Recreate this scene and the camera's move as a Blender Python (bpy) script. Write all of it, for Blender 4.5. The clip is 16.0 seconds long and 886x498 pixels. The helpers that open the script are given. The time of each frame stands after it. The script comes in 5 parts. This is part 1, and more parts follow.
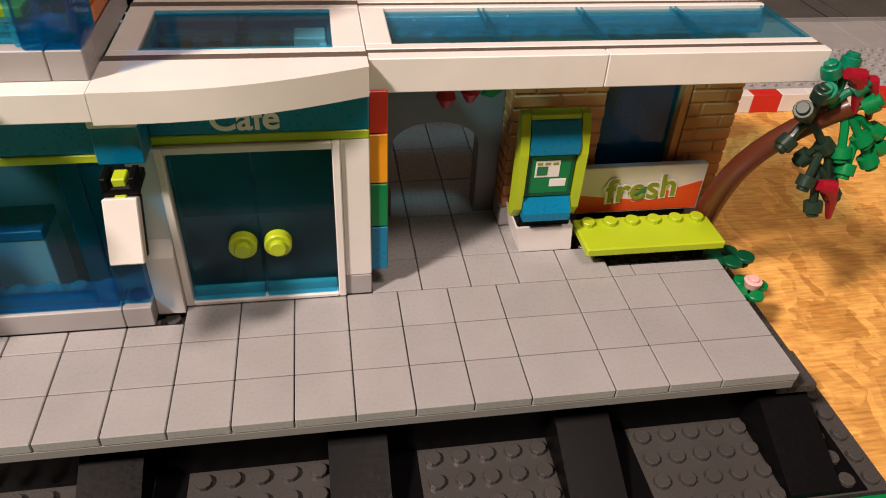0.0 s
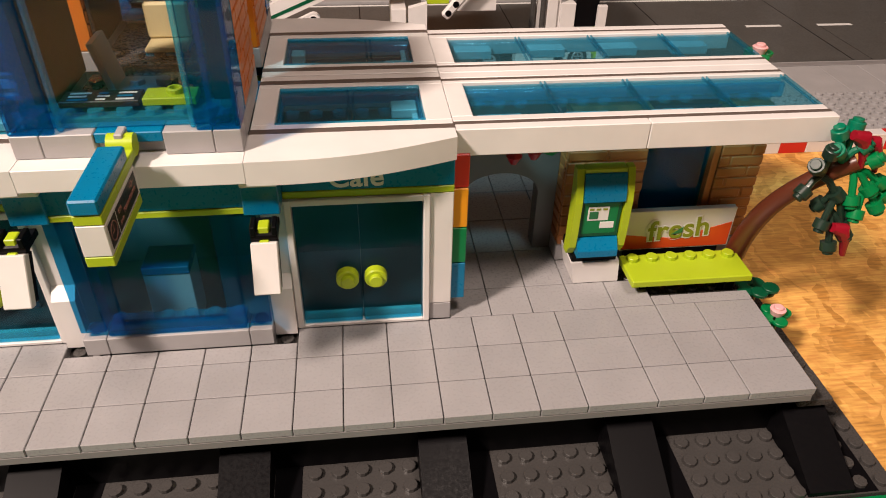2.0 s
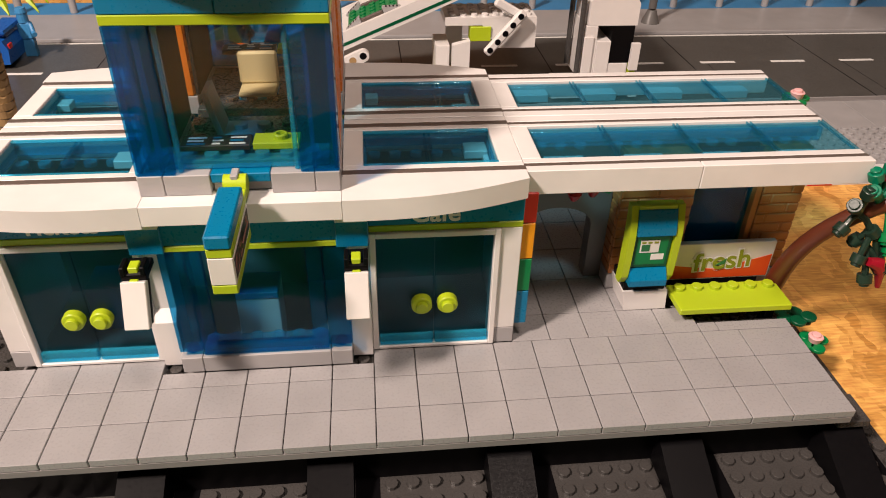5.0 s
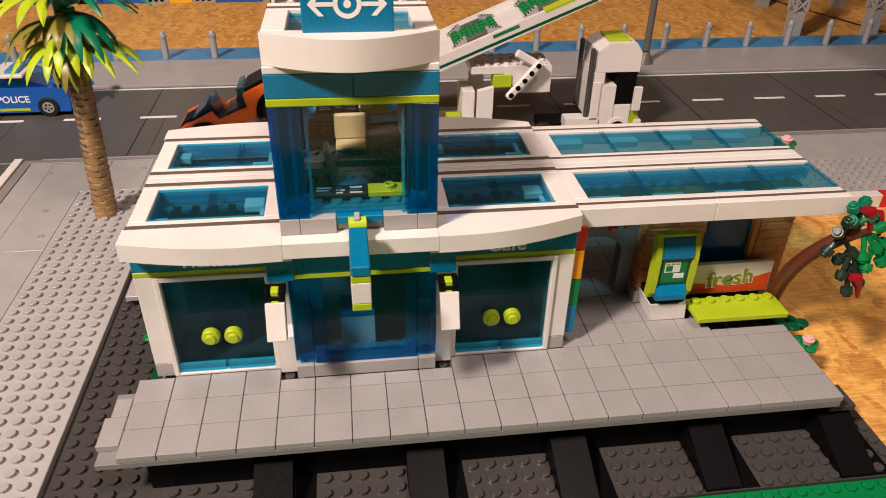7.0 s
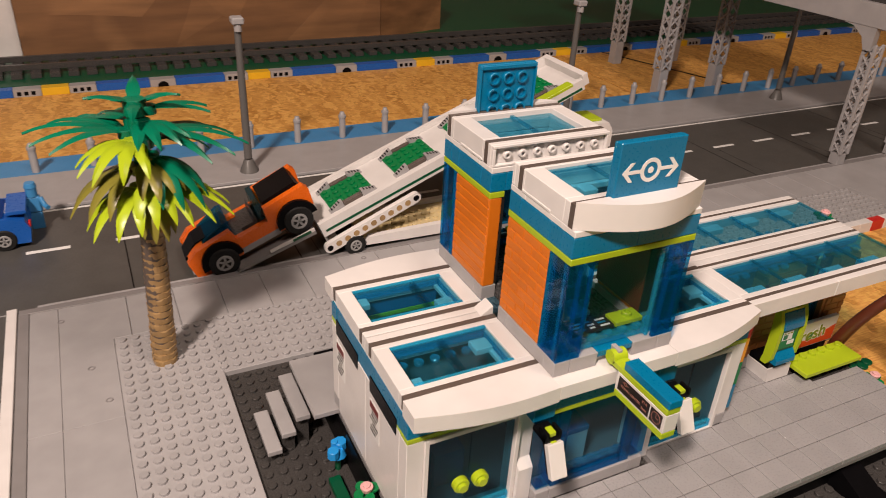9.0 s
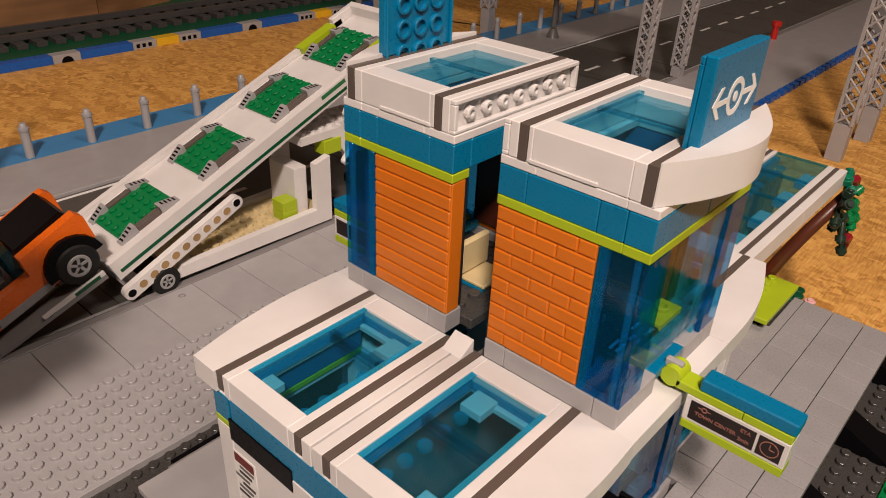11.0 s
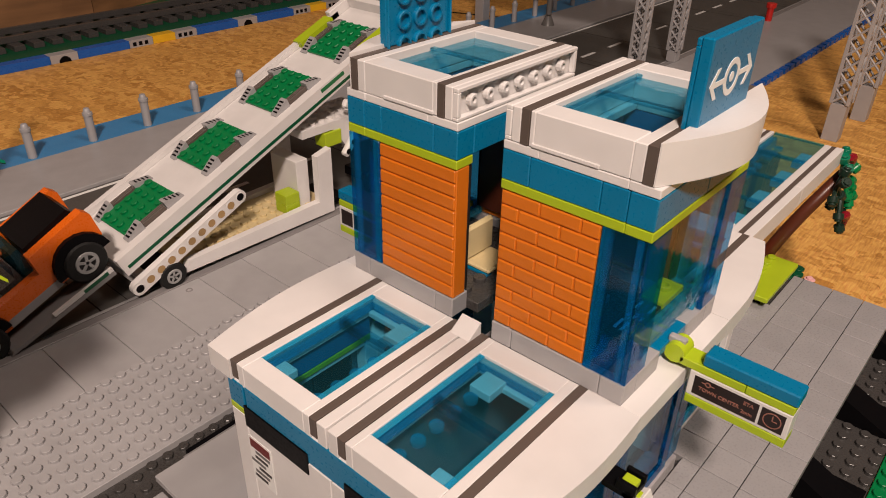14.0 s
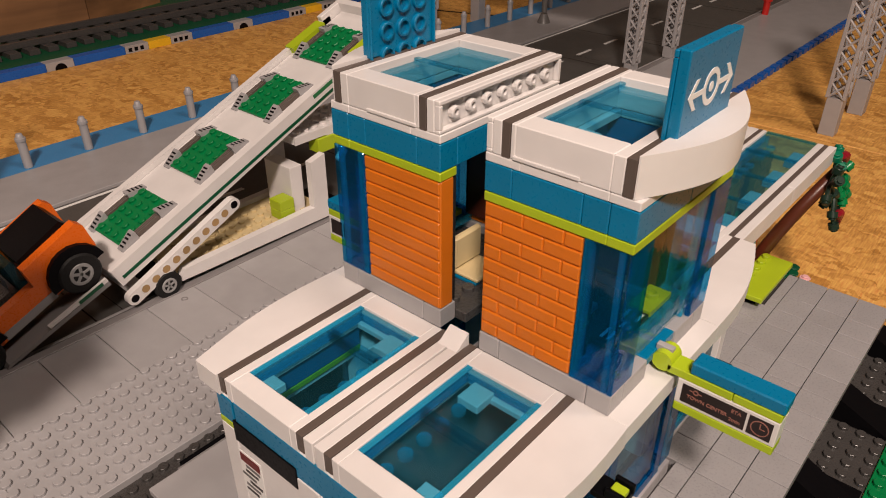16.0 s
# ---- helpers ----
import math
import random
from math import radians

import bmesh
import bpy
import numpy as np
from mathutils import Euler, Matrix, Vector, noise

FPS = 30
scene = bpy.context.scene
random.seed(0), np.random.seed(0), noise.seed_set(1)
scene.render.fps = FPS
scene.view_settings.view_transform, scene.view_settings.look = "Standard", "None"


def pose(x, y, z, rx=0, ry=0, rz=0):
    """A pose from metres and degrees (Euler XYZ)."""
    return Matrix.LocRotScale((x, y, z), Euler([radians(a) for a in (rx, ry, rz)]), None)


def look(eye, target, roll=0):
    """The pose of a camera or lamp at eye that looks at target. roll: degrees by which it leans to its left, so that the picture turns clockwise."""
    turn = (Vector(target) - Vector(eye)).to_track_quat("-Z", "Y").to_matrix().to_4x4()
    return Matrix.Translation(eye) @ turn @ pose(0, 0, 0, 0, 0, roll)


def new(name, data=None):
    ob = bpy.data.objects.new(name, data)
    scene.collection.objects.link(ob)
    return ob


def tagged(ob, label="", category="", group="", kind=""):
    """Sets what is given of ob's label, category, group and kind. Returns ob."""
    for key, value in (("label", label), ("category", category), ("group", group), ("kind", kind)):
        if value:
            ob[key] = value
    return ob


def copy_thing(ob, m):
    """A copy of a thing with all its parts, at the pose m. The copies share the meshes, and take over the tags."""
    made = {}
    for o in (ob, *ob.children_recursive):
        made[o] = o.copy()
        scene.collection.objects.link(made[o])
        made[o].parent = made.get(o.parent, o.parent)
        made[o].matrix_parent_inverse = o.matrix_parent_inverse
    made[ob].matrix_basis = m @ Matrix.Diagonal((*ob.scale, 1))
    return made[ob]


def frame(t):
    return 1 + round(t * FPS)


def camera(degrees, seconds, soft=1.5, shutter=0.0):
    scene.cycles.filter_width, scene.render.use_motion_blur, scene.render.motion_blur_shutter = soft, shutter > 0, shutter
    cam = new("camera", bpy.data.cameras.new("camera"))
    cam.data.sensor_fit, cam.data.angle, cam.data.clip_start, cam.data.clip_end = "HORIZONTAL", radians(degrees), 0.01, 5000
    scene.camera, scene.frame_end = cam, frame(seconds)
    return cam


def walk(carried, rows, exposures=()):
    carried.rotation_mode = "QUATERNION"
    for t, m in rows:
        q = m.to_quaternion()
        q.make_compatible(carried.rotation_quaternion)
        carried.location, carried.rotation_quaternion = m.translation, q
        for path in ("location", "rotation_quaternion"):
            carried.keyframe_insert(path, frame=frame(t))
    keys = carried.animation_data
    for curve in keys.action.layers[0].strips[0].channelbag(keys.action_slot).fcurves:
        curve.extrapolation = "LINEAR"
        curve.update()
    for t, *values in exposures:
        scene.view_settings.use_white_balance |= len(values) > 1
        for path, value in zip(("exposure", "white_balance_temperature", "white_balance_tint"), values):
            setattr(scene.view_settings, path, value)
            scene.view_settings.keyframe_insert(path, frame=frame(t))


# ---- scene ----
U = 0.008                       # one stud of the toy bricks; plans below are in studs
cam = camera(62.86, 16.0, soft=1.0, shutter=0.2)
# seconds, eye, target (studs), roll
ROWS = [
    (0, -16.47, -15.61, 18.96, -11.93, 7.71, 0.63, 3.35),
    (0.5, -17.01, -15.81, 19.72, -12.42, 7.61, 1.54, 3.02),
    (1, -18.88, -17.33, 20.48, -14.35, 6.17, 2.39, 3.48),
    (1.5, -19.96, -19.10, 22.00, -16.43, 4.79, 4.20, 2.52),
    (2, -18.80, -19.41, 22.53, -15.59, 4.69, 4.96, 1.41),
    (2.5, -18.37, -19.66, 22.32, -15.35, 4.67, 5.03, 0.97),
    (3, -18.82, -19.61, 22.49, -15.63, 4.76, 5.29, 1.20),
    (3.5, -19.28, -19.97, 23.00, -16.27, 4.44, 5.82, 0.86),
    (4, -20.33, -20.42, 23.08, -17.47, 4.09, 6.02, 1.32),
    (4.5, -21.06, -20.64, 23.40, -18.06, 3.95, 6.48, 1.73),
    (4.7, -21.35, -20.79, 23.89, -18.56, 3.78, 6.92, 1.31),
    (6.8, -26.26, -26.57, 28.20, -22.87, -1.30, 12.39, 1.90),
    (7, -27.33, -27.10, 29.02, -23.73, -2.07, 12.89, 1.28),
    (7.5, -30.94, -28.16, 31.11, -26.76, -2.88, 15.51, 1.47),
    (8, -36.24, -29.15, 33.47, -30.89, -3.81, 18.33, 1.22),
    (8.5, -44.57, -26.52, 35.12, -35.95, -2.02, 20.09, 1.56),
    (9, -50.61, -19.20, 34.14, -38.57, 4.06, 19.52, 3.34),
    (9.5, -50.13, -10.74, 29.97, -35.02, 10.11, 14.59, 3.40),
    (9.7, -49.08, -7.93, 28.41, -32.36, 11.61, 12.97, 4.38),
    (11.8, -50.23, -2.31, 27.64, -30.23, 14.34, 12.71, 2.37),
    (12, -50.15, -2.49, 27.55, -30.24, 14.19, 12.55, 1.92),
    (12.5, -50.45, -2.63, 28.10, -30.54, 14.14, 13.19, 1.42),
    (13, -50.60, -2.70, 28.04, -30.81, 14.15, 13.06, 1.31),
    (13.5, -50.62, -2.85, 28.09, -30.95, 13.95, 12.91, 1.61),
    (14, -50.51, -2.86, 27.97, -30.88, 13.91, 12.68, 1.29),
    (14.5, -50.62, -2.68, 27.79, -31.05, 14.12, 12.47, 0.92),
    (15, -50.55, -2.46, 27.95, -30.88, 14.28, 12.70, 0.97),
    (15.5, -50.40, -2.59, 27.65, -30.98, 14.20, 12.12, 0.28),
    (16, -49.81, -3.17, 28.48, -30.33, 13.65, 13.07, 0.16),
]
walk(cam, [(r[0], look((r[1] * U, r[2] * U, r[3] * U), (r[4] * U, r[5] * U, r[6] * U), r[7])) for r in ROWS],
     exposures=((0, -0.03), (4.7, -0.03), (7, -0.14), (8.5, -0.22), (9, -0.33), (9.5, -0.45), (12, -0.54), (16, -0.54)))

# ---- light ----
# A warm lamp close on the left and a weaker ceiling lamp behind the camera, in a closed room.
def lamp(name, eye, target, size, watts, colour):
    data = bpy.data.lights.new(name, "AREA")
    data.shape, data.size, data.energy, data.color = "DISK", size, watts, colour
    ob = new(name, data)
    ob.matrix_world = look(eye, target)
    return ob


lamp("near_lamp_light", (-0.95, -0.50, 1.12), (-0.2, 0.1, 0.0), 0.16, 36.5, (1.0, 0.80, 0.692))
lamp("ceiling_lamp_light", (0.15, -0.55, 1.70), (0.0, 0.3, 0.0), 0.40, 15.0, (1.0, 0.80, 0.692))
world = bpy.data.worlds.new("room_air")
scene.world = world
world.use_nodes = True
world.node_tree.nodes["Background"].inputs[0].default_value = (1.0, 0.85, 0.7, 1)
world.node_tree.nodes["Background"].inputs[1].default_value = 0.025


# ---- materials ----
def material(name):
    m = bpy.data.materials.new(name)
    m.use_nodes = True
    t = m.node_tree
    return m, t, t.nodes["Principled BSDF"]


def node(t, kind, **inputs):
    n = t.nodes.new(kind)
    for k, v in inputs.items():
        n.inputs[k.replace("_", " ")].default_value = v
    return n


def plastic(name, rgb, rough=0.28, wear=0.06, dust=0.10, shine=0.42):
    """Moulded plastic: near even colour, faint mottling, scuffs in the gloss and slightly wavy faces."""
    m, t, p = material(name)
    co = t.nodes.new("ShaderNodeTexCoord")
    big = node(t, "ShaderNodeTexNoise", Scale=60.0, Detail=3.0)
    fine = node(t, "ShaderNodeTexNoise", Scale=900.0, Detail=4.0)
    info = t.nodes.new("ShaderNodeObjectInfo")
    for n in (big, fine):
        t.links.new(co.outputs["Object"], n.inputs["Vector"])
    ramp = t.nodes.new("ShaderNodeMapRange")
    ramp.inputs["From Min"].default_value, ramp.inputs["From Max"].default_value = 0.3, 0.7
    ramp.inputs["To Min"].default_value, ramp.inputs["To Max"].default_value = 1 - wear, 1 + wear * 0.4
    t.links.new(big.outputs["Fac"], ramp.inputs["Value"])
    tone = t.nodes.new("ShaderNodeMapRange")
    tone.inputs["To Min"].default_value, tone.inputs["To Max"].default_value = 1 - wear * 0.7, 1 + wear * 0.4
    t.links.new(info.outputs["Random"], tone.inputs["Value"])
    mul = t.nodes.new("ShaderNodeMath")
    mul.operation = "MULTIPLY"
    t.links.new(ramp.outputs[0], mul.inputs[0])
    t.links.new(tone.outputs[0], mul.inputs[1])
    mix = t.nodes.new("ShaderNodeMix")
    mix.data_type, mix.blend_type = "RGBA", "MULTIPLY"
    mix.inputs["Factor"].default_value = 1.0
    mix.inputs["A"].default_value = (*rgb, 1)
    t.links.new(mul.outputs[0], mix.inputs["B"])
    t.links.new(mix.outputs["Result"], p.inputs["Base Color"])
    r = t.nodes.new("ShaderNodeMapRange")
    r.inputs["From Min"].default_value, r.inputs["From Max"].default_value = 0.35, 0.7
    r.inputs["To Min"].default_value, r.inputs["To Max"].default_value = rough, rough + dust * 1.5
    t.links.new(fine.outputs["Fac"], r.inputs["Value"])
    t.links.new(r.outputs[0], p.inputs["Roughness"])
    p.inputs["IOR"].default_value = 1.5
    p.inputs["Specular IOR Level"].default_value = shine
    b = node(t, "ShaderNodeBump", Strength=0.06, Distance=0.0003)
    t.links.new(big.outputs["Fac"], b.inputs["Height"])
    t.links.new(b.outputs["Normal"], p.inputs["Normal"])
    return m


def clear(name, rgb, gloss=0.06, body_share=0.07):
    """Tinted transparent plastic: what is behind shows through, with a gloss that grows at grazing angles."""
    m, t, p = material(name)
    t.nodes.remove(p)
    out = t.nodes["Material Output"]
    see = node(t, "ShaderNodeBsdfTransparent", Color=(*rgb, 1))
    shine = node(t, "ShaderNodeBsdfGlossy", Roughness=gloss)
    body = node(t, "ShaderNodeBsdfDiffuse", Color=(rgb[0] ** 2.2 * 0.5, rgb[1] ** 1.7 * 0.95, rgb[2] ** 1.5 * 0.95, 1))
    face = node(t, "ShaderNodeLayerWeight", Blend=0.5)
    steep = t.nodes.new("ShaderNodeMath")
    steep.operation = "POWER"
    steep.inputs[1].default_value = 5.0
    t.links.new(face.outputs["Facing"], steep.inputs[0])
    f = t.nodes.new("ShaderNodeMath")
    f.operation = "MULTIPLY_ADD"
    f.inputs[1].default_value = 0.75
    f.inputs[2].default_value = 0.022
    t.links.new(steep.outputs[0], f.inputs[0])
    co = t.nodes.new("ShaderNodeTexCoord")
    wave = node(t, "ShaderNodeTexNoise", Scale=170.0, Detail=2.0)
    t.links.new(co.outputs["Object"], wave.inputs["Vector"])
    relief = node(t, "ShaderNodeBump", Strength=0.25, Distance=0.0006)
    t.links.new(wave.outputs["Fac"], relief.inputs["Height"])
    t.links.new(relief.outputs["Normal"], shine.inputs["Normal"])
    thin = t.nodes.new("ShaderNodeMixShader")
    thin.inputs[0].default_value = body_share
    t.links.new(see.outputs[0], thin.inputs[1])
    t.links.new(body.outputs[0], thin.inputs[2])
    mix = t.nodes.new("ShaderNodeMixShader")
    t.links.new(f.outputs[0], mix.inputs[0])
    t.links.new(thin.outputs[0], mix.inputs[1])
    t.links.new(shine.outputs[0], mix.inputs[2])
    t.links.new(mix.outputs[0], out.inputs["Surface"])
    return m


def board(name, lo, hi, scale, stretch, rough=0.6, depth=0.0006):
    """Pressed strand board: flakes laid every way, in warm tones."""
    m, t, p = material(name)
    co = t.nodes.new("ShaderNodeTexCoord")
    warp = node(t, "ShaderNodeTexNoise", Scale=scale * 0.35, Detail=2.0)
    t.links.new(co.outputs["Object"], warp.inputs["Vector"])
    add = t.nodes.new("ShaderNodeMix")
    add.data_type = "VECTOR"
    add.inputs["Factor"].default_value = 0.03
    t.links.new(co.outputs["Object"], add.inputs["A"])
    t.links.new(warp.outputs["Color"], add.inputs["B"])
    layers = []
    for k, turn in enumerate((0.2, 1.3, 2.3)):
        mp = t.nodes.new("ShaderNodeMapping")
        mp.inputs["Rotation"].default_value = (0, 0, turn)
        mp.inputs["Scale"].default_value = (1, stretch, 1)
        t.links.new(add.outputs["Result"], mp.inputs["Vector"])
        v = node(t, "ShaderNodeTexVoronoi", Scale=scale * (1 + 0.3 * k))
        t.links.new(mp.outputs[0], v.inputs["Vector"])
        layers.append(v)
    pick = node(t, "ShaderNodeTexNoise", Scale=scale * 0.8, Detail=2.0)
    t.links.new(co.outputs["Object"], pick.inputs["Vector"])
    a = t.nodes.new("ShaderNodeMix")
    a.data_type = "RGBA"
    s1 = node(t, "ShaderNodeMapRange")
    s1.inputs["From Min"].default_value, s1.inputs["From Max"].default_value = 0.47, 0.53
    t.links.new(pick.outputs["Fac"], s1.inputs["Value"])
    t.links.new(s1.outputs[0], a.inputs["Factor"])
    t.links.new(layers[0].outputs["Color"], a.inputs["A"])
    t.links.new(layers[1].outputs["Color"], a.inputs["B"])
    bw = t.nodes.new("ShaderNodeRGBToBW")
    t.links.new(a.outputs["Result"], bw.inputs[0])
    ramp = t.nodes.new("ShaderNodeValToRGB")
    ramp.color_ramp.elements[0].color, ramp.color_ramp.elements[1].color = (*lo, 1), (*hi, 1)
    ramp.color_ramp.elements[0].position, ramp.color_ramp.elements[1].position = 0.0, 0.8
    t.links.new(bw.outputs[0], ramp.inputs[0])
    grain = node(t, "ShaderNodeTexNoise", Scale=scale * 7, Detail=6.0)
    gm = t.nodes.new("ShaderNodeMapping")
    gm.inputs["Scale"].default_value = (0.12, 1.0, 1)
    t.links.new(co.outputs["Object"], gm.inputs["Vector"])
    t.links.new(gm.outputs[0], grain.inputs["Vector"])
    g = t.nodes.new("ShaderNodeMix")
    g.data_type, g.blend_type = "RGBA", "OVERLAY"
    g.inputs["Factor"].default_value = 0.75
    t.links.new(ramp.outputs[0], g.inputs["A"])
    t.links.new(grain.outputs["Fac"], g.inputs["B"])
    t.links.new(g.outputs["Result"], p.inputs["Base Color"])
    p.inputs["Roughness"].default_value = rough
    b = node(t, "ShaderNodeBump", Strength=0.5, Distance=depth)
    t.links.new(bw.outputs[0], b.inputs["Height"])
    t.links.new(b.outputs["Normal"], p.inputs["Normal"])
    return m


WHITE = plastic("white_plastic", (0.69, 0.67, 0.655), 0.3)
LGREY = plastic("light_grey_plastic", (0.35, 0.343, 0.348), 0.3, 0.08)
TGREY = plastic("tile_grey_plastic", (0.302, 0.296, 0.302), 0.24, 0.07)
MGREY = plastic("mid_grey_plastic", (0.22, 0.21, 0.21), 0.33, 0.08)
DGREY = plastic("dark_grey_plastic", (0.055, 0.052, 0.050), 0.22, 0.1, shine=0.4)
STRIPE = plastic("stripe_grey_plastic", (0.10, 0.078, 0.066), 0.4)
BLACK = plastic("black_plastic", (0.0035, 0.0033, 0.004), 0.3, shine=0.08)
TEAL = plastic("azure_plastic", (0.0, 0.16, 0.32), 0.26)
LIME = plastic("lime_plastic", (0.38, 0.50, 0.015), 0.28)
ORANGE = plastic("orange_plastic", (0.62, 0.16, 0.008), 0.33)
CARORANGE = plastic("bright_orange_plastic", (0.72, 0.13, 0.008), 0.25)
BRICKBROWN = plastic("nougat_plastic", (0.36, 0.14, 0.04), 0.35)
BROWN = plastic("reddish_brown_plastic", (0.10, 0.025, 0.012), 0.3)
TAN = plastic("tan_plastic", (0.62, 0.50, 0.27), 0.33)
DTAN = plastic("dark_tan_plastic", (0.36, 0.23, 0.10), 0.4, 0.15)
RED = plastic("red_plastic", (0.55, 0.02, 0.015), 0.28)
YELLOW = plastic("yellow_plastic", (0.75, 0.45, 0.02), 0.3)
AMBER = plastic("light_orange_plastic", (0.75, 0.30, 0.01), 0.3)
GREEN = plastic("green_plastic", (0.0, 0.18, 0.05), 0.28)
DGREEN = plastic("dark_green_plastic", (0.0, 0.075, 0.03), 0.3)
LEAFGREEN = plastic("sea_green_plastic", (0.0, 0.16, 0.085), 0.28)
OLIVE = plastic("olive_plastic", (0.21, 0.19, 0.03), 0.3)
BLACKGREEN = plastic("very_dark_green_plastic", (0.012, 0.03, 0.02), 0.3)
PINK = plastic("pink_plastic", (0.75, 0.42, 0.42), 0.35)
MAGENTA = plastic("crimson_plastic", (0.27, 0.006, 0.018), 0.28)
BLUE = plastic("blue_plastic", (0.01, 0.10, 0.42), 0.25)
SKYBLUE = plastic("sky_blue_plastic", (0.05, 0.24, 0.50), 0.3)
BRIGHTBLUE = plastic("bright_blue_plastic", (0.02, 0.30, 0.75), 0.28)
ROADGREY = plastic("road_grey_plastic", (0.085, 0.083, 0.078), 0.30, 0.12)
POLE = plastic("pole_grey_plastic", (0.12, 0.115, 0.11), 0.35)
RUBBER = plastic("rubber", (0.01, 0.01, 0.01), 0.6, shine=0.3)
SILVER = plastic("silver_plastic", (0.30, 0.30, 0.30), 0.3)
PRINT_W = plastic("white_print", (0.75, 0.75, 0.73), 0.4)
PRINT_D = plastic("dim_display_print", (0.30, 0.13, 0.10), 0.4)
PRINT_K = plastic("black_print", (0.02, 0.012, 0.012), 0.3)
PRINT_R = plastic("red_print", (0.68, 0.08, 0.015), 0.3)
PRINT_M = plastic("maroon_print", (0.14, 0.012, 0.01), 0.4)
PRINT_G = plastic("green_print", (0.02, 0.16, 0.06), 0.3)
PRINT_O = plastic("olive_print", (0.22, 0.26, 0.02), 0.35)
GLASS_B = clear("blue_clear_plastic", (0.17, 0.56, 0.79), body_share=0.05)
GLASS_L = clear("light_blue_clear_plastic", (0.54, 0.82, 0.91), body_share=0.015)
GLASS_R = clear("cyan_clear_rim_plastic", (0.38, 0.79, 0.94), body_share=0.2)
GLASS_T = clear("smoky_teal_clear_plastic", (0.37, 0.58, 0.65), body_share=0.02)
GLASS_V = clear("pale_blue_clear_plastic", (0.55, 0.76, 0.84), body_share=0.005)
GLASS_S = clear("sky_blue_clear_plastic", (0.48, 0.77, 0.87), body_share=0.04)
GLASS_C = clear("colourless_clear_plastic", (0.88, 0.92, 0.93), body_share=0.003)
OSB = board("strand_board", (0.42, 0.19, 0.035), (0.72, 0.39, 0.10), 120.0, 0.16)
CARD = board("brown_board", (0.16, 0.075, 0.03), (0.24, 0.12, 0.05), 8.0, 0.4)
WALLPAINT = plastic("wall_paint", (0.34, 0.27, 0.21), 0.7, 0.05)


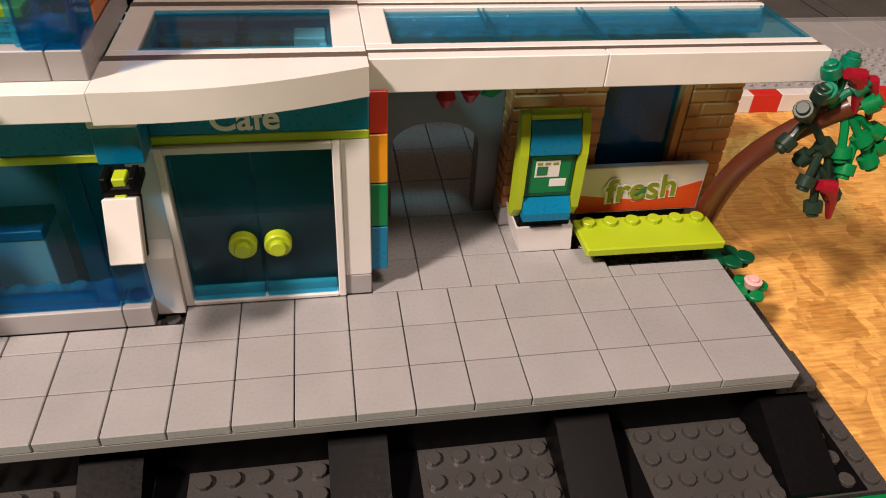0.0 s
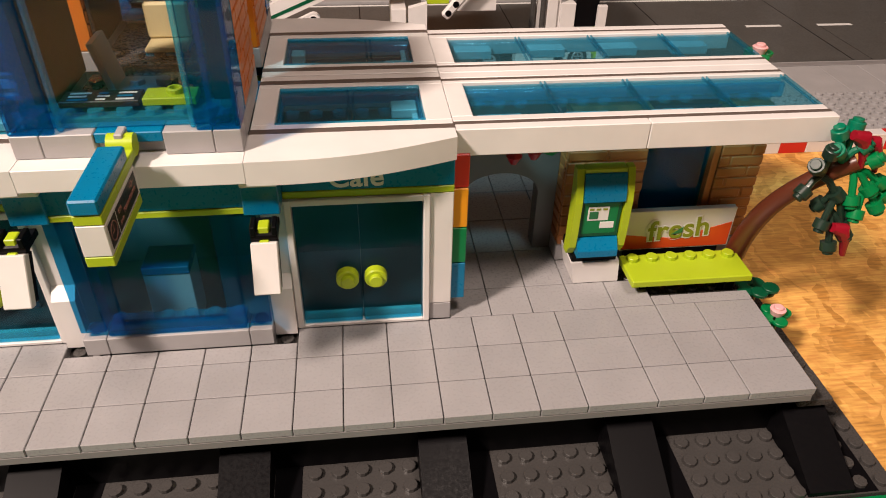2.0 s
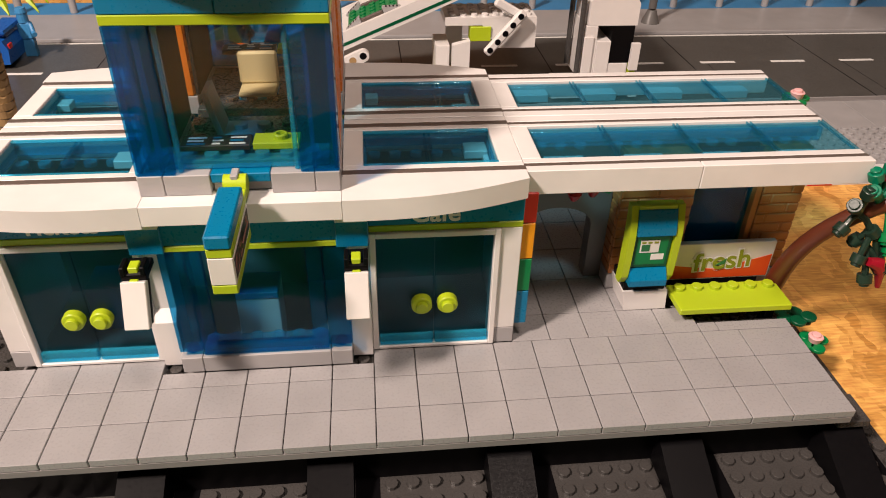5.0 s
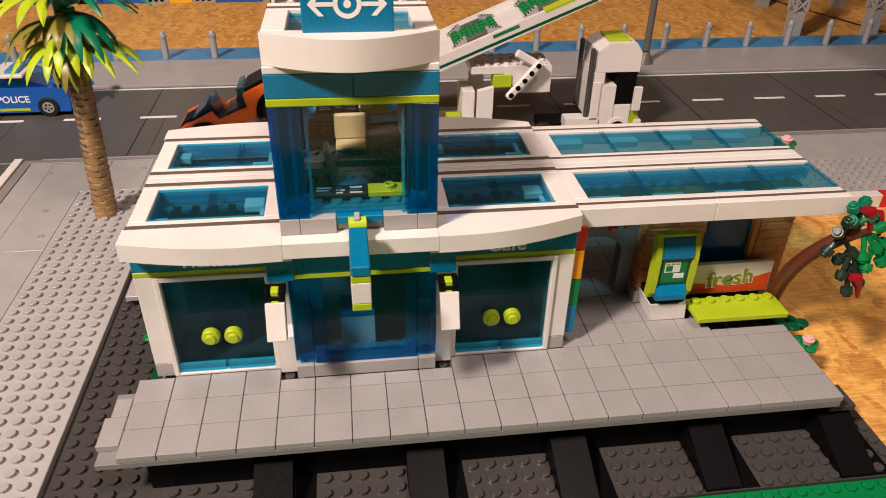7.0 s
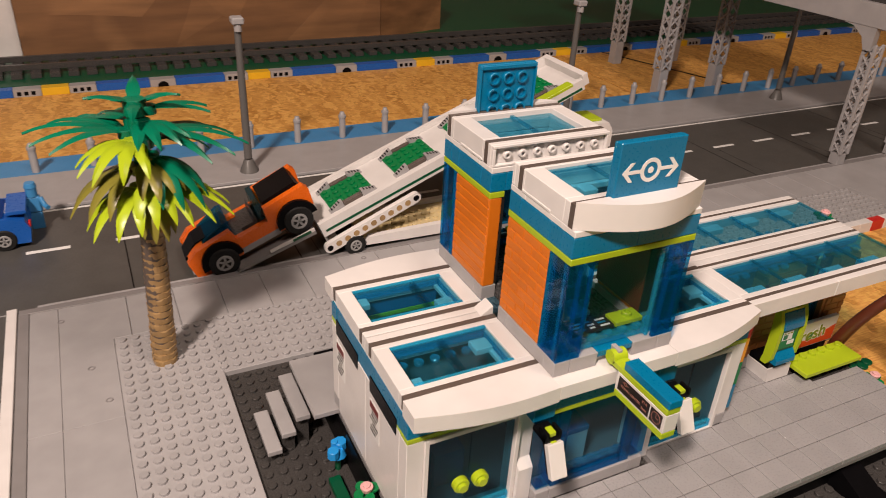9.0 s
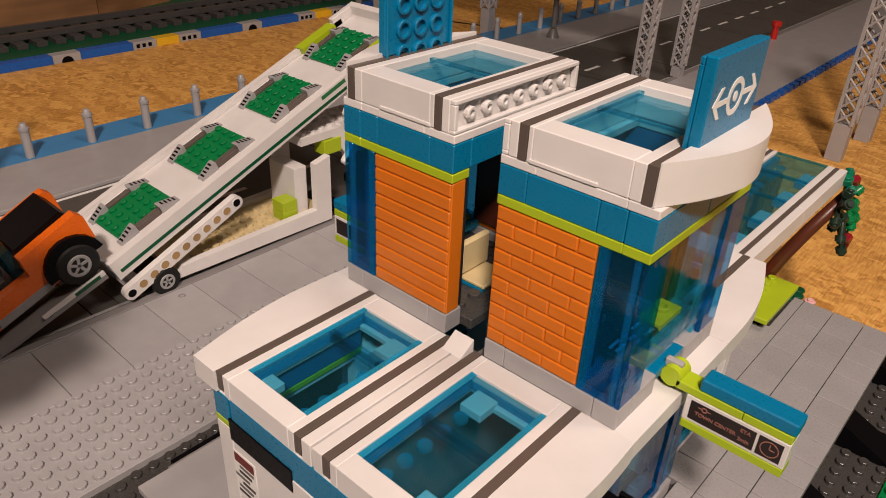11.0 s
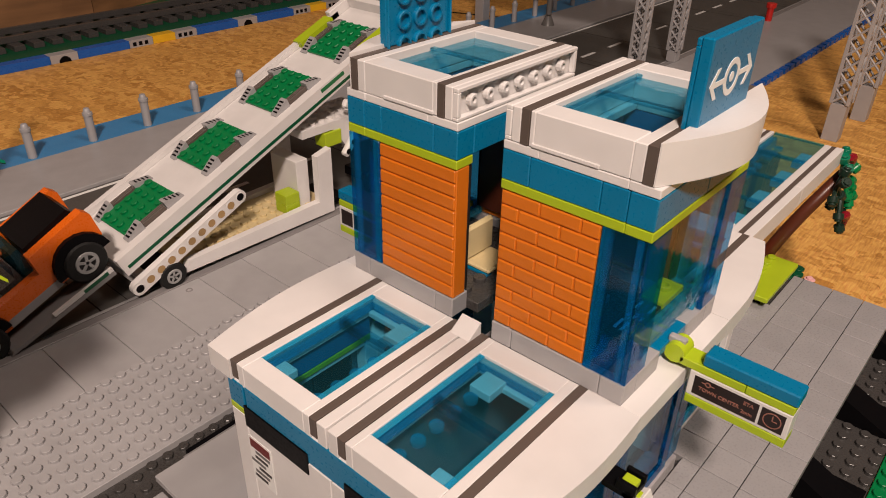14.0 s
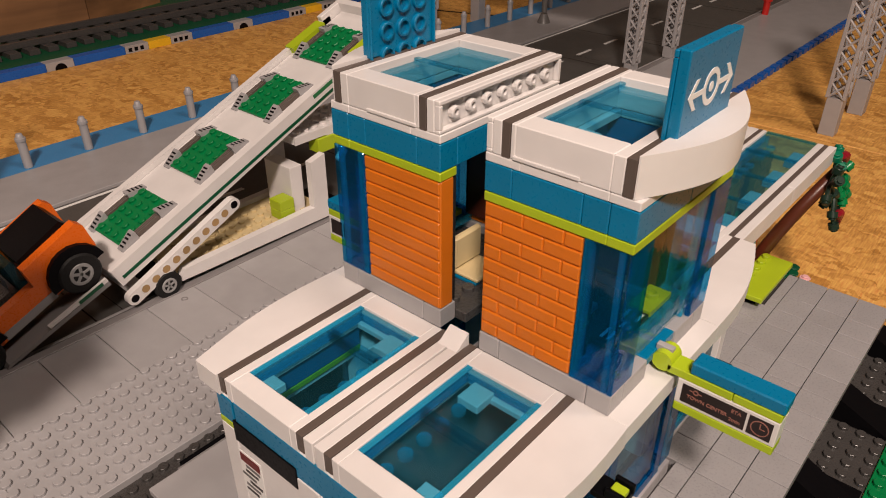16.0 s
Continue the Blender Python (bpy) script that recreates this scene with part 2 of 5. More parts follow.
# ---- mesh helpers (all sizes in studs) ----
class Mesh:
    def __init__(self):
        self.v, self.f = [], []

    def add(self, verts, faces, m=None):
        n = len(self.v)
        self.v += [tuple(m @ Vector(p)) for p in verts] if m else verts
        self.f += [[n + i for i in face] for face in faces]
        return self

    def box(self, x0, x1, y0, y1, z0, z1, b=0.035, m=None):
        """A box with chamfered edges."""
        lo, hi = (x0, y0, z0), (x1, y1, z1)
        b = min(b, 0.3 * (x1 - x0), 0.3 * (y1 - y0), 0.3 * (z1 - z0))
        verts, at = [], {}
        for s in range(8):
            side = [(s >> k) & 1 for k in range(3)]
            for k in range(3):
                p = [(hi[j] if side[j] else lo[j]) + (0 if j == k else (-b if side[j] else b)) for j in range(3)]
                at[s, k] = len(verts)
                verts.append(tuple(p))
        faces = []
        for k in range(3):
            i, j = (k + 1) % 3, (k + 2) % 3
            for side in (0, 1):
                c = [side << k | a << i | d << j for a, d in ((0, 0), (1, 0), (1, 1), (0, 1))]
                q = [at[s, k] for s in c]
                faces.append(q if side else q[::-1])
            for a in (0, 1):
                for d in (0, 1):
                    s0 = a << i | d << j
                    s1 = s0 | 1 << k
                    q = [at[s0, i], at[s1, i], at[s1, j], at[s0, j]]
                    faces.append(q if a == d else q[::-1])
        for s in range(8):
            q = [at[s, 0], at[s, 1], at[s, 2]]
            faces.append(q if bin(s).count("1") % 2 else q[::-1])
        return self.add(verts, faces, m)

    def cyl(self, c, r, h, n=14, r2=None, m=None, b=0.03, hollow=0.0):
        """A round piece standing on c along z, chamfered at its top; hollow: the bore's radius."""
        x, y, z = c
        r2 = r if r2 is None else r2
        rings = [(r, z), (r2, z + h - b), (r2 - b, z + h)]
        if hollow:
            rings += [(hollow, z + h), (hollow, z)]
        verts = [(x + q * math.cos(a * 2 * math.pi / n), y + q * math.sin(a * 2 * math.pi / n), w) for q, w in rings for a in range(n)]
        faces = [[k * n + a, k * n + (a + 1) % n, (k + 1) * n + (a + 1) % n, (k + 1) * n + a] for k in range(len(rings) - 1) for a in range(n)]
        if hollow:
            faces += [[4 * n + a, 4 * n + (a + 1) % n, (a + 1) % n, a] for a in range(n)]
        else:
            faces += [list(range(2 * n, 3 * n)), list(range(n))[::-1]]
        return self.add(verts, faces, m)

    def stud(self, x, y, z, n=10):
        verts = [(x + q * math.cos(a * 2 * math.pi / n), y + q * math.sin(a * 2 * math.pi / n), w)
                 for q, w in ((0.3, z), (0.3, z + 0.19), (0.28, z + 0.21)) for a in range(n)]
        faces = [[k * n + a, k * n + (a + 1) % n, (k + 1) * n + (a + 1) % n, (k + 1) * n + a] for k in (0, 1) for a in range(n)]
        return self.add(verts, faces + [list(range(2 * n, 3 * n))])

    def studs(self, x0, x1, y0, y1, z):
        for i in range(round(x1 - x0)):
            for j in range(round(y1 - y0)):
                self.stud(x0 + i + 0.5, y0 + j + 0.5, z)
        return self

    def prism(self, pts, lo, hi, axis="z", m=None):
        """A flat outline pushed along an axis: the outline is in the other two (xy, xz for y, yz for x)."""
        put = {"z": lambda p, w: (p[0], p[1], w), "y": lambda p, w: (p[0], w, p[1]), "x": lambda p, w: (w, p[0], p[1])}[axis]
        n = len(pts)
        area = sum(pts[i][0] * pts[(i + 1) % n][1] - pts[(i + 1) % n][0] * pts[i][1] for i in range(n))
        if (area < 0) != (axis == "y"):
            pts = pts[::-1]
        verts = [put(p, lo) for p in pts] + [put(p, hi) for p in pts]
        faces = [list(range(n))[::-1], list(range(n, 2 * n))] + [[i, (i + 1) % n, n + (i + 1) % n, n + i] for i in range(n)]
        return self.add(verts, faces, m)

    def tube(self, path, radii, n=10, m=None):
        """A round rod along a path, with a radius at each point."""
        verts, faces = [], []
        for k, p in enumerate(path):
            p = Vector(p)
            way = (Vector(path[min(k + 1, len(path) - 1)]) - Vector(path[max(k - 1, 0)])).normalized()
            u = way.orthogonal().normalized() if k == 0 else (u - way * u.dot(way)).normalized()
            w = way.cross(u)
            verts += [tuple(p + radii[k] * (math.cos(a * 2 * math.pi / n) * u + math.sin(a * 2 * math.pi / n) * w)) for a in range(n)]
        for k in range(len(path) - 1):
            faces += [[k * n + a, k * n + (a + 1) % n, (k + 1) * n + (a + 1) % n, (k + 1) * n + a] for a in range(n)]
        faces += [list(range(n))[::-1], list(range((len(path) - 1) * n, len(path) * n))]
        return self.add(verts, faces, m)

    def data(self, name, mat, smooth=False):
        d = bpy.data.meshes.new(name)
        d.from_pydata([(x * U, y * U, z * U) for x, y, z in self.v], [], self.f)
        d.materials.append(mat)
        if smooth:
            d.polygons.foreach_set("use_smooth", [True] * len(d.polygons))
            d.set_sharp_from_angle(angle=radians(35))
        d.update()
        return d


def thing(name, label, category, group="", at=(0, 0, 0), kind=""):
    """An Empty at a thing's base, in studs."""
    ob = new(name)
    ob.empty_display_size = 0.005
    ob.location = [c * U for c in at]
    return tagged(ob, label, category, group, kind)


def part(name, mesh, mat, parent, label="", smooth=False):
    """One mesh object under a thing or a part; the mesh is given in the plan's own places."""
    ob = new(name, mesh.data(name, mat, smooth))
    base, up = Vector((0, 0, 0)), parent
    while up:
        base += up.location
        up = up.parent
    ob.parent = parent
    ob.location = (0, 0, 0)
    if base.length > 0:
        ob.data.transform(Matrix.Translation(-base))
    if label:
        ob["label"] = label
    return ob


def single(name, mesh, mat, label, category, group="", kind="", smooth=False):
    return tagged(new(name, mesh.data(name, mat, smooth)), label, category, group, kind)


def setting(name, mesh, mat, label, category):
    return single(name, mesh, mat, label, category, kind="structure")


def words(name, text, size, mat, parent, m, label="", bold=0.02):
    """Letters of the built-in font as a thin mesh, at the pose m (in studs)."""
    c = bpy.data.curves.new(name, "FONT")
    c.body, c.size, c.extrude, c.align_x, c.align_y = text, size * U, 0.012 * U, "CENTER", "CENTER"
    c.offset = bold * size * U
    tmp = bpy.data.objects.new(name, c)
    d = bpy.data.meshes.new_from_object(tmp)
    bpy.data.objects.remove(tmp)
    d.materials.clear()
    d.materials.append(mat)
    ob = new(name, d)
    base, up = Vector((0, 0, 0)), parent
    while up:
        base += up.location
        up = up.parent
    m = m.copy()
    m.translation = m.translation * U
    d.transform(Matrix.Translation(-base) @ m)
    ob.parent = parent
    if label:
        ob["label"] = label
    return ob


# ---- setting: room, table, base plates, roads ----
TOP = -3.6                                  # top of the dark base plate; the platform's top is 0
setting("floor", Mesh().box(-330, 330, -260, 300, -106, -105), CARD, "brown boarded floor of the room", "floor")
setting("wall_back", Mesh().box(-330, 330, 300, 312, -105, 230), WALLPAINT, "plain warm painted wall behind the layout", "wall")
setting("wall_front", Mesh().box(-330, 330, -272, -260, -105, 230), WALLPAINT, "plain warm painted wall of the room", "wall")
setting("wall_left", Mesh().box(-342, -330, -260, 300, -105, 230), WALLPAINT, "plain warm painted wall of the room", "wall")
setting("wall_right", Mesh().box(330, 342, -260, 300, -105, 230), WALLPAINT, "plain warm painted wall of the room", "wall")
setting("ceiling", Mesh().box(-330, 330, -260, 300, 230, 240), WALLPAINT, "plain painted ceiling", "ceiling")
setting("ground", Mesh().box(-260, 39, -60, 240, -6.2, -4.05, 0.1).box(39.4, 260, -60, 240, -6.2, -4.05, 0.1), OSB, "orange-brown strand board table top under the toy town", "table top")

base = Mesh().box(-44.8, 3.4, -2.8, 28.3, -4.05, TOP)
base_studs = Mesh().studs(-5.6, -0.6, -3.0, 1.0, TOP).studs(-13.75, -8.75, -3.0, 1.0, TOP).studs(-21.9, -16.9, -3.0, 1.0, TOP).studs(-30.1, -25.1, -3.0, 1.0, TOP).studs(-38.3, -33.3, -3.0, 1.0, TOP).studs(2.3, 3.3, -2.8, 28.2, TOP)
base_studs.studs(1.3, 2.3, -2.8, 28.2, TOP).studs(-44.7, -39.7, -2.8, 28.2, TOP).studs(-39.7, -31.7, 24.4, 28.2, TOP)
b1 = setting("baseplate_1", base, DGREY, "dark grey studded base plate under the station", "base plate")
part("base_studs", base_studs, DGREY, b1)["kind"] = "stuff"
g = Mesh().box(-44.8, 3.4, -34.8, -2.85, -4.05, -3.75)
g.studs(-44, 3, -8.8, -2.8, -3.75)
setting("baseplate_2", g, GREEN, "green studded base plate before the station", "base plate")

# light grey studded plates and smooth pavement round the corner
PAVE = -3.2
plate = Mesh().box(-52.3, -44.82, -30, 36.1, -4.05, PAVE)
plate_studs = Mesh().studs(-52.2, -45.2, -30, 36.0, PAVE)
plate2 = Mesh().box(-44.8, -4, 28.32, 36.1, -4.05, PAVE)
plate2_studs = Mesh().studs(-45.2, -4.2, 28.4, 36.0, PAVE)
part("plate_studs", plate_studs, LGREY, setting("studded_plate_1", plate, LGREY, "light grey studded plate beside the station", "base plate"))["kind"] = "stuff"
part("plate_studs", plate2_studs, LGREY, setting("studded_plate_2", plate2, LGREY, "light grey studded plate behind the station", "base plate"))["kind"] = "stuff"
plate3 = Mesh().box(-4, 38.7, 28.32, 36.1, -4.05, PAVE)
plate3_studs = Mesh().studs(-3.9, 38.1, 28.4, 36.0, PAVE)
part("plate_studs", plate3_studs, LGREY, setting("studded_plate_3", plate3, LGREY, "light grey studded plate beside the road", "base plate"))["kind"] = "stuff"
setting("kerb_strip", Mesh().box(-60.3, -59.5, -30, 43.2, -4.05, -2.9), WHITE, "pale edge strip of the pavement corner", "kerb")
setting("trim_strip", Mesh().box(-59.5, -58.6, -30, 42.4, -4.05, -3.1), MGREY, "grey edge plate of the pavement", "kerb")

road = Mesh().box(-260, 260, 43.2, 64.2, -4.05, -3.4, 0.1).box(-260, -60.32, -40, 43.2, -4.05, -3.4, 0.1)
setting("road", road, ROADGREY, "dark grey smooth road of wide toy road plates", "road")
seam = Mesh()
for k in range(-14, 15):
    seam.box(k * 16 - 2.06, k * 16 - 1.94, 43.4, 63.8, -3.41, -3.392, 0.005)
for x in range(-240, 240, 4):
    if x % 16 == 0:
        seam.box(x, x + 0.06, 43.4, 54.0, -3.41, -3.394, 0.005)
setting("road_seam", seam, BLACK, "dark seams between road plates", "road seam")
for k in range(-22, 24):
    x = 15.4 + 8.27 * k
    setting("road_dash", Mesh().box(x, x + 4.0, 54.0, 54.55, -3.41, -3.38, 0.01), PRINT_W, "white dash painted on the dark road", "road marking")
setting("road_line", Mesh().box(-260, 260, 63.4, 63.8, -3.41, -3.38, 0.01), PRINT_W, "white line along the far edge of the road", "road marking")
setting("road_line", Mesh().box(-58, 240, 43.6, 43.9, -3.41, -3.38, 0.01), LGREY, "pale line along the near edge of the road", "road marking")
setting("kerb_far", Mesh().box(-260, 260, 64.2, 65.3, -4.05, -3.1), LGREY, "light grey kerb along the far side of the road", "kerb")
setting("pavement_far", Mesh().box(-260, 260, 65.3, 74.2, -4.05, -3.2), LGREY, "light grey smooth pavement beyond the road", "pavement")
setting("blue_strip", Mesh().box(-260, 260, 74.2, 79.4, -4.05, -3.22), SKYBLUE, "blue edge plates along the far pavement", "edging")
setting("board_seam", Mesh().prism([(63, 79.4), (63.7, 79.4), (52.6, 109), (52, 109)], -4.06, -4.0), BLACK, "dark gap between two strand boards", "gap")

# far edge: low wall of coloured bricks, green plates and rail track
setting("green_plate_far", Mesh().box(-260, 260, 111.0, 180, -4.05, -2.8), DGREEN, "dark green base plates beyond the board", "base plate")
rail = Mesh()
for y in (117, 122.5):
    rail.box(-260, 260, y, y + 0.7, -2.0, -1.1)
setting("rails", rail, DGREY, "two dark grey toy rails", "rail")
sleepers = Mesh()
for k in range(-85, 86):
    sleepers.box(k * 2.8, k * 2.8 + 1.6, 114.6, 125.4, -2.8, -2.0)
tagged(new("sleepers", sleepers.data("sleepers", DGREY)), "dark grey sleepers under the toy rails", "sleepers", kind="stuff")
rows_ = [("blue_brick", BLUE, 8.2), ("grille_brick", LGREY, 4.0), ("yellow_brick", YELLOW, 4.0), ("grille_brick", LGREY, 4.0), ("blue_brick", BLUE, 8.2), ("arch_brick", LGREY, 4.1)]
x = -199.6
k = 0
while x < 170:
    name, mat, w = rows_[k % 6]
    b = Mesh().box(x, x + w - 0.05, 109.0, 110.9, -4.05, -2.85)
    edge = single(name, b, mat, {"B": "blue", "L": "light grey", "Y": "yellow"}[{BLUE: "B", LGREY: "L", YELLOW: "Y"}[mat]] + " edge brick along the far board", "brick", "bricks along the far board")
    if name == "grille_brick":
        for j in range(3):
            part("slot", Mesh().box(x + 0.5 + j, x + 1.1 + j, 108.95, 109.1, -3.8, -3.2), BLACK, edge)
    if name == "arch_brick":
        part("opening", Mesh().cyl((x + 2.05, 0, 0), 0.9, 0.1, m=Matrix.Translation((0, 109.05, -4.05)) @ Matrix.Rotation(radians(90), 4, "X")), BLACK, edge)
    x += w
    k += 1


# ---- bollards and lamps of the far pavement ----
def bollard(x, y):
    t = thing("bollard", "light grey round bollard on the far pavement", "bollard", "bollards along the far pavement", (x, y, -3.2))
    part("post", Mesh().cyl((x, y, -3.2), 0.46, 2.9, 12), LGREY, t, smooth=True)
    part("collar", Mesh().cyl((x, y, -0.3), 0.54, 0.35, 12), LGREY, t, smooth=True)
    part("cap", Mesh().cyl((x, y, 0.05), 0.42, 0.45, 12, r2=0.3), LGREY, t, smooth=True)
    return t


first = bollard(-51.6, 75.0)
for k in range(-6, 24):
    if k:
        copy_thing(first, Matrix.Translation(((-51.6 + 6.5 * k) * U, 75.0 * U, -3.2 * U)))


def street_lamp(x, y):
    t = thing("street_lamp", "dark grey toy street lamp with a tapered foot", "street lamp", "street lamps", (x, y, -3.2))
    part("foot", Mesh().cyl((x, y, -3.2), 1.2, 1.6, 12, r2=0.55), POLE, t, smooth=True)
    part("pole", Mesh().cyl((x, y, -1.4), 0.5, 16.4, 12, r2=0.4), POLE, t, smooth=True)
    part("head", Mesh().box(x - 0.7, x + 0.7, y - 0.9, y + 0.7, 15.0, 15.8, 0.15).cyl((x, y - 0.3, 14.2), 0.45, 0.8, 12), LGREY, t)
    return t


lp = street_lamp(-34.1, 67.2)
copy_thing(lp, Matrix.Translation((14.4 * U, 68.4 * U, -3.2 * U)))
copy_thing(lp, Matrix.Translation((61.5 * U, 69.4 * U, -3.2 * U)))


# ---- the station ----
MID = 12.15                                 # the halves mirror each other about this line


def mir(y):
    return 2 * MID - y


def both(m):
    """The mesh and its mirror image behind the middle line."""
    n = Mesh()
    n.v = [(x, mir(y), z) for x, y, z in m.v]
    n.f = [f[::-1] for f in m.f]
    return m, n


station_base = thing("platform", "light grey tiled station platform with a dark plate edge and black plinth", "platform", at=(-20, 5, TOP), kind="structure")
part("plinth", Mesh().box(-39, -0.2, 1.0, 24.3, TOP, -0.81), BLACK, station_base, "black brick plinth")
part("edge_plate", Mesh().box(-41.1, -0.05, 0.03, 5.2, -0.8, -0.41, 0.03).box(-38.9, 0, 5.2, 24.3, -0.8, -0.41, 0.03), MGREY, station_base, "grey plates under the tiles")
part("end_plate", Mesh().box(-0.2, 1.4, 0.4, 2.2, -1.6, -1.2).stud(0.6, 1.3, -1.2), DGREY, station_base)
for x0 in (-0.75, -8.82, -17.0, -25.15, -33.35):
    # thin black sheet painted in for the shadow beside the slope brick
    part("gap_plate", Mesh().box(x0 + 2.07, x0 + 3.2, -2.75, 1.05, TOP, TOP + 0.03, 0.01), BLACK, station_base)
    part("slope", Mesh().prism([(1.05, TOP), (1.05, -1.75), (0.7, -1.8), (-2.75, -3.35), (-2.75, TOP)], x0, x0 + 2.05, "x"), BLACK, station_base, "black slope brick")

BODY_LABEL = "white and azure toy station with orange brick towers and blue skylights"
station = thing("station_building", BODY_LABEL, "station", at=(-27, MID, 0))


def bow(x0, x1, y0, bulge, z0, z1, back, ends=0.0):
    """A slab whose front edge swells forward between its ends."""
    pts = [(x1, back), (x0, back)]
    for k in range(25):
        s = k / 24
        pts.append((x0 + (x1 - x0) * s, y0 - bulge * math.sin(math.pi * s) + ends * s))
    return Mesh().prism(pts, z0, z1)


# ground floor, front (and its mirror behind)
for sign_y, flip in ((1, False), (-1, True)):
    def put(name, mesh, mat, label="", parent=station, smooth=False):
        return part(name, both(mesh)[1] if flip else mesh, mat, parent, label, smooth)

    # corner posts
    for x0 in (-39, -16):
        put("post_foot", Mesh().box(x0, x0 + 1, 6, 7, 0, 0.95), LGREY)
        put("corner_post", Mesh().box(x0, x0 + 1, 6, 7, 0.96, 6.9), WHITE)
    # side pillars of the bay
    for x0, s in ((-23, 1), (-32, -1)):
        put("pillar", Mesh().box(x0, x0 + 1, 6.1, 7.4, 0, 7.0).prism([(6.1, 0), (6.1, 3.1), (5.6, 2.6), (5.6, 0)], x0 + 0.02, x0 + 0.98, "x"), WHITE, "white slanted pillar beside the bay window")
        put("pillar_head", Mesh().box(x0 - (0.4 if s > 0 else 0), x0 + 1 + (0 if s > 0 else 0.4), 4.9, 6.1, 6.9, 8.2), TEAL)
        put("pillar_cap", Mesh().box(x0 - (0.4 if s > 0 else 0), x0 + 1 + (0 if s > 0 else 0.4), 4.8, 6.2, 8.2, 8.55), WHITE)
        put("pit_plate", Mesh().box(x0, x0 + 1, 5, 6, -0.8, -0.38).stud(x0 + 0.5, 5.5, -0.38), DGREY)
    # door bands
    for x0 in (-38, -22):
        put("lime_band", Mesh().box(x0 - 1 if x0 < -30 else x0, x0 + 6 if x0 < -30 else x0 + 7, 5.98, 7, 6.9, 7.22), LIME)
        put("sign_band", Mesh().box(x0 - 1 if x0 < -30 else x0, x0 + 6 if x0 < -30 else x0 + 7, 6.0, 7, 7.23, 8.5), TEAL)
    # bay window
    for a, b in ((-31, -30.02), (-30, -24.02), (-24, -23)):
        put("bay_foot", Mesh().box(a, b, 5, 6.2, 0, 0.9), LGREY)
    put("bay_window", Mesh().box(-29.2, -24.8, 5.2, 5.35, 1.6, 6.9), GLASS_V, "clear pale blue bay window")
    for q in ((-29.9, -29.22, 0.95, 6.9), (-24.78, -24.1, 0.95, 6.9), (-29.2, -24.8, 0.95, 1.58)):
        put("bay_frame", Mesh().box(q[0], q[1], 5.1, 5.45, q[2], q[3]), GLASS_B, "clear blue window frame")
    put("bay_corner", Mesh().box(-31, -29.95, 5.1, 6.1, 1.2, 6.9).stud(-30.5, 5.6, 0.95), GLASS_B)
    put("bay_corner", Mesh().box(-24.05, -23, 5.1, 6.1, 1.2, 6.9).stud(-23.5, 5.6, 0.95), GLASS_B)
    put("bay_sill", Mesh().box(-29.9, -24.1, 5.4, 6.2, 0.92, 1.3).studs(-30, -24, 5.3, 6.3, 1.3), GLASS_R)
    put("bay_lime", Mesh().box(-31, -23, 5.0, 6.2, 6.92, 7.2), LIME)
    put("bay_teal", Mesh().box(-31, -23, 5.03, 6.2, 7.22, 8.5), TEAL)
    # roof front pieces
    put("roof_front", bow(-39.1, -31, 5.05, 0.4, 8.6, 9.60, 6.45, -0.8), WHITE, "white curved roof front", smooth=True)
    put("roof_front", Mesh().box(-30.99, -27.02, 4.25, 6.45, 8.7, 9.60, 0.02).box(-27.0, -23.01, 4.25, 6.45, 8.7, 9.60, 0.02), WHITE)
    put("roof_front", bow(-23, -15, 4.25, 0.45, 8.6, 9.60, 6.45, 1.4), WHITE, "white curved roof front", smooth=True)
    # roof slabs with openings for skylights
    for x0, x1 in ((-39, -31), (-23, -15)):
        w0, w1 = x0 + 0.9, x1 - 1.05
        put("roof_slab", Mesh().box(x0, x1, 6.85, 7.25, 8.55, 9.60, 0.03).box(x0, x1, 10.85, 11.2, 8.55, 9.60, 0.03).box(x0, w0, 7.25, 10.85, 8.55, 9.60, 0.03).box(w1, x1, 7.25, 10.85, 8.55, 9.60, 0.03), WHITE)
        put("roof_edge", Mesh().box(x0, x1, 11.6, 12.1, 8.55, 9.60, 0.03), WHITE)
        put("roof_plate", Mesh().box(x0 + 0.05, x1 - 0.05, 6.2, 7.2, 8.4, 8.54).box(x0 + 0.05, x1 - 0.05, 10.9, 12.05, 8.4, 8.54), WHITE)
        put("skylight_wall", Mesh().box(w0, w0 + 0.15, 7.25, 10.85, 8.8, 9.17).box(w1 - 0.15, w1, 7.25, 10.85, 8.8, 9.17).box(w0, w1, 7.26, 7.4, 8.8, 9.17).box(w0, w1, 10.7, 10.84, 8.8, 9.17), GLASS_R)
        for y in (6.47, 11.22):
            put("roof_stripe", Mesh().box(x0 - 0.012, x1 + 0.012, y, y + 0.36, 8.75, 9.612, 0.01), STRIPE)
        sky = put("skylight", Mesh().box(w0, w1, 7.25, 10.85, 9.18, 9.48, 0.03), GLASS_L, "clear blue skylight")
        put("skylight_rim", Mesh().box(w0, w1, 7.26, 7.5, 9.49, 9.56), GLASS_R)
        put("skylight_rim", Mesh().box(w0, w1, 10.57, 10.83, 9.49, 9.56), GLASS_R)
        wm = w0 + (w1 - w0) * (0.66 if flip else 0.5)
        put("skylight_ridge", Mesh().box(wm - 0.16, wm - 0.06, 7.5, 10.55, 9.0, 9.54).box(wm + 0.06, wm + 0.16, 7.5, 10.55, 9.0, 9.54), GLASS_L)
        put("skylight_studs", Mesh().studs(w0, w0 + 6, 9.5, 10.5, 8.6), GLASS_R)
        put("skylight_edge", Mesh().box(w1 - 0.42, w1 - 0.16, 7.42, 10.4, 8.62, 8.9), WHITE)
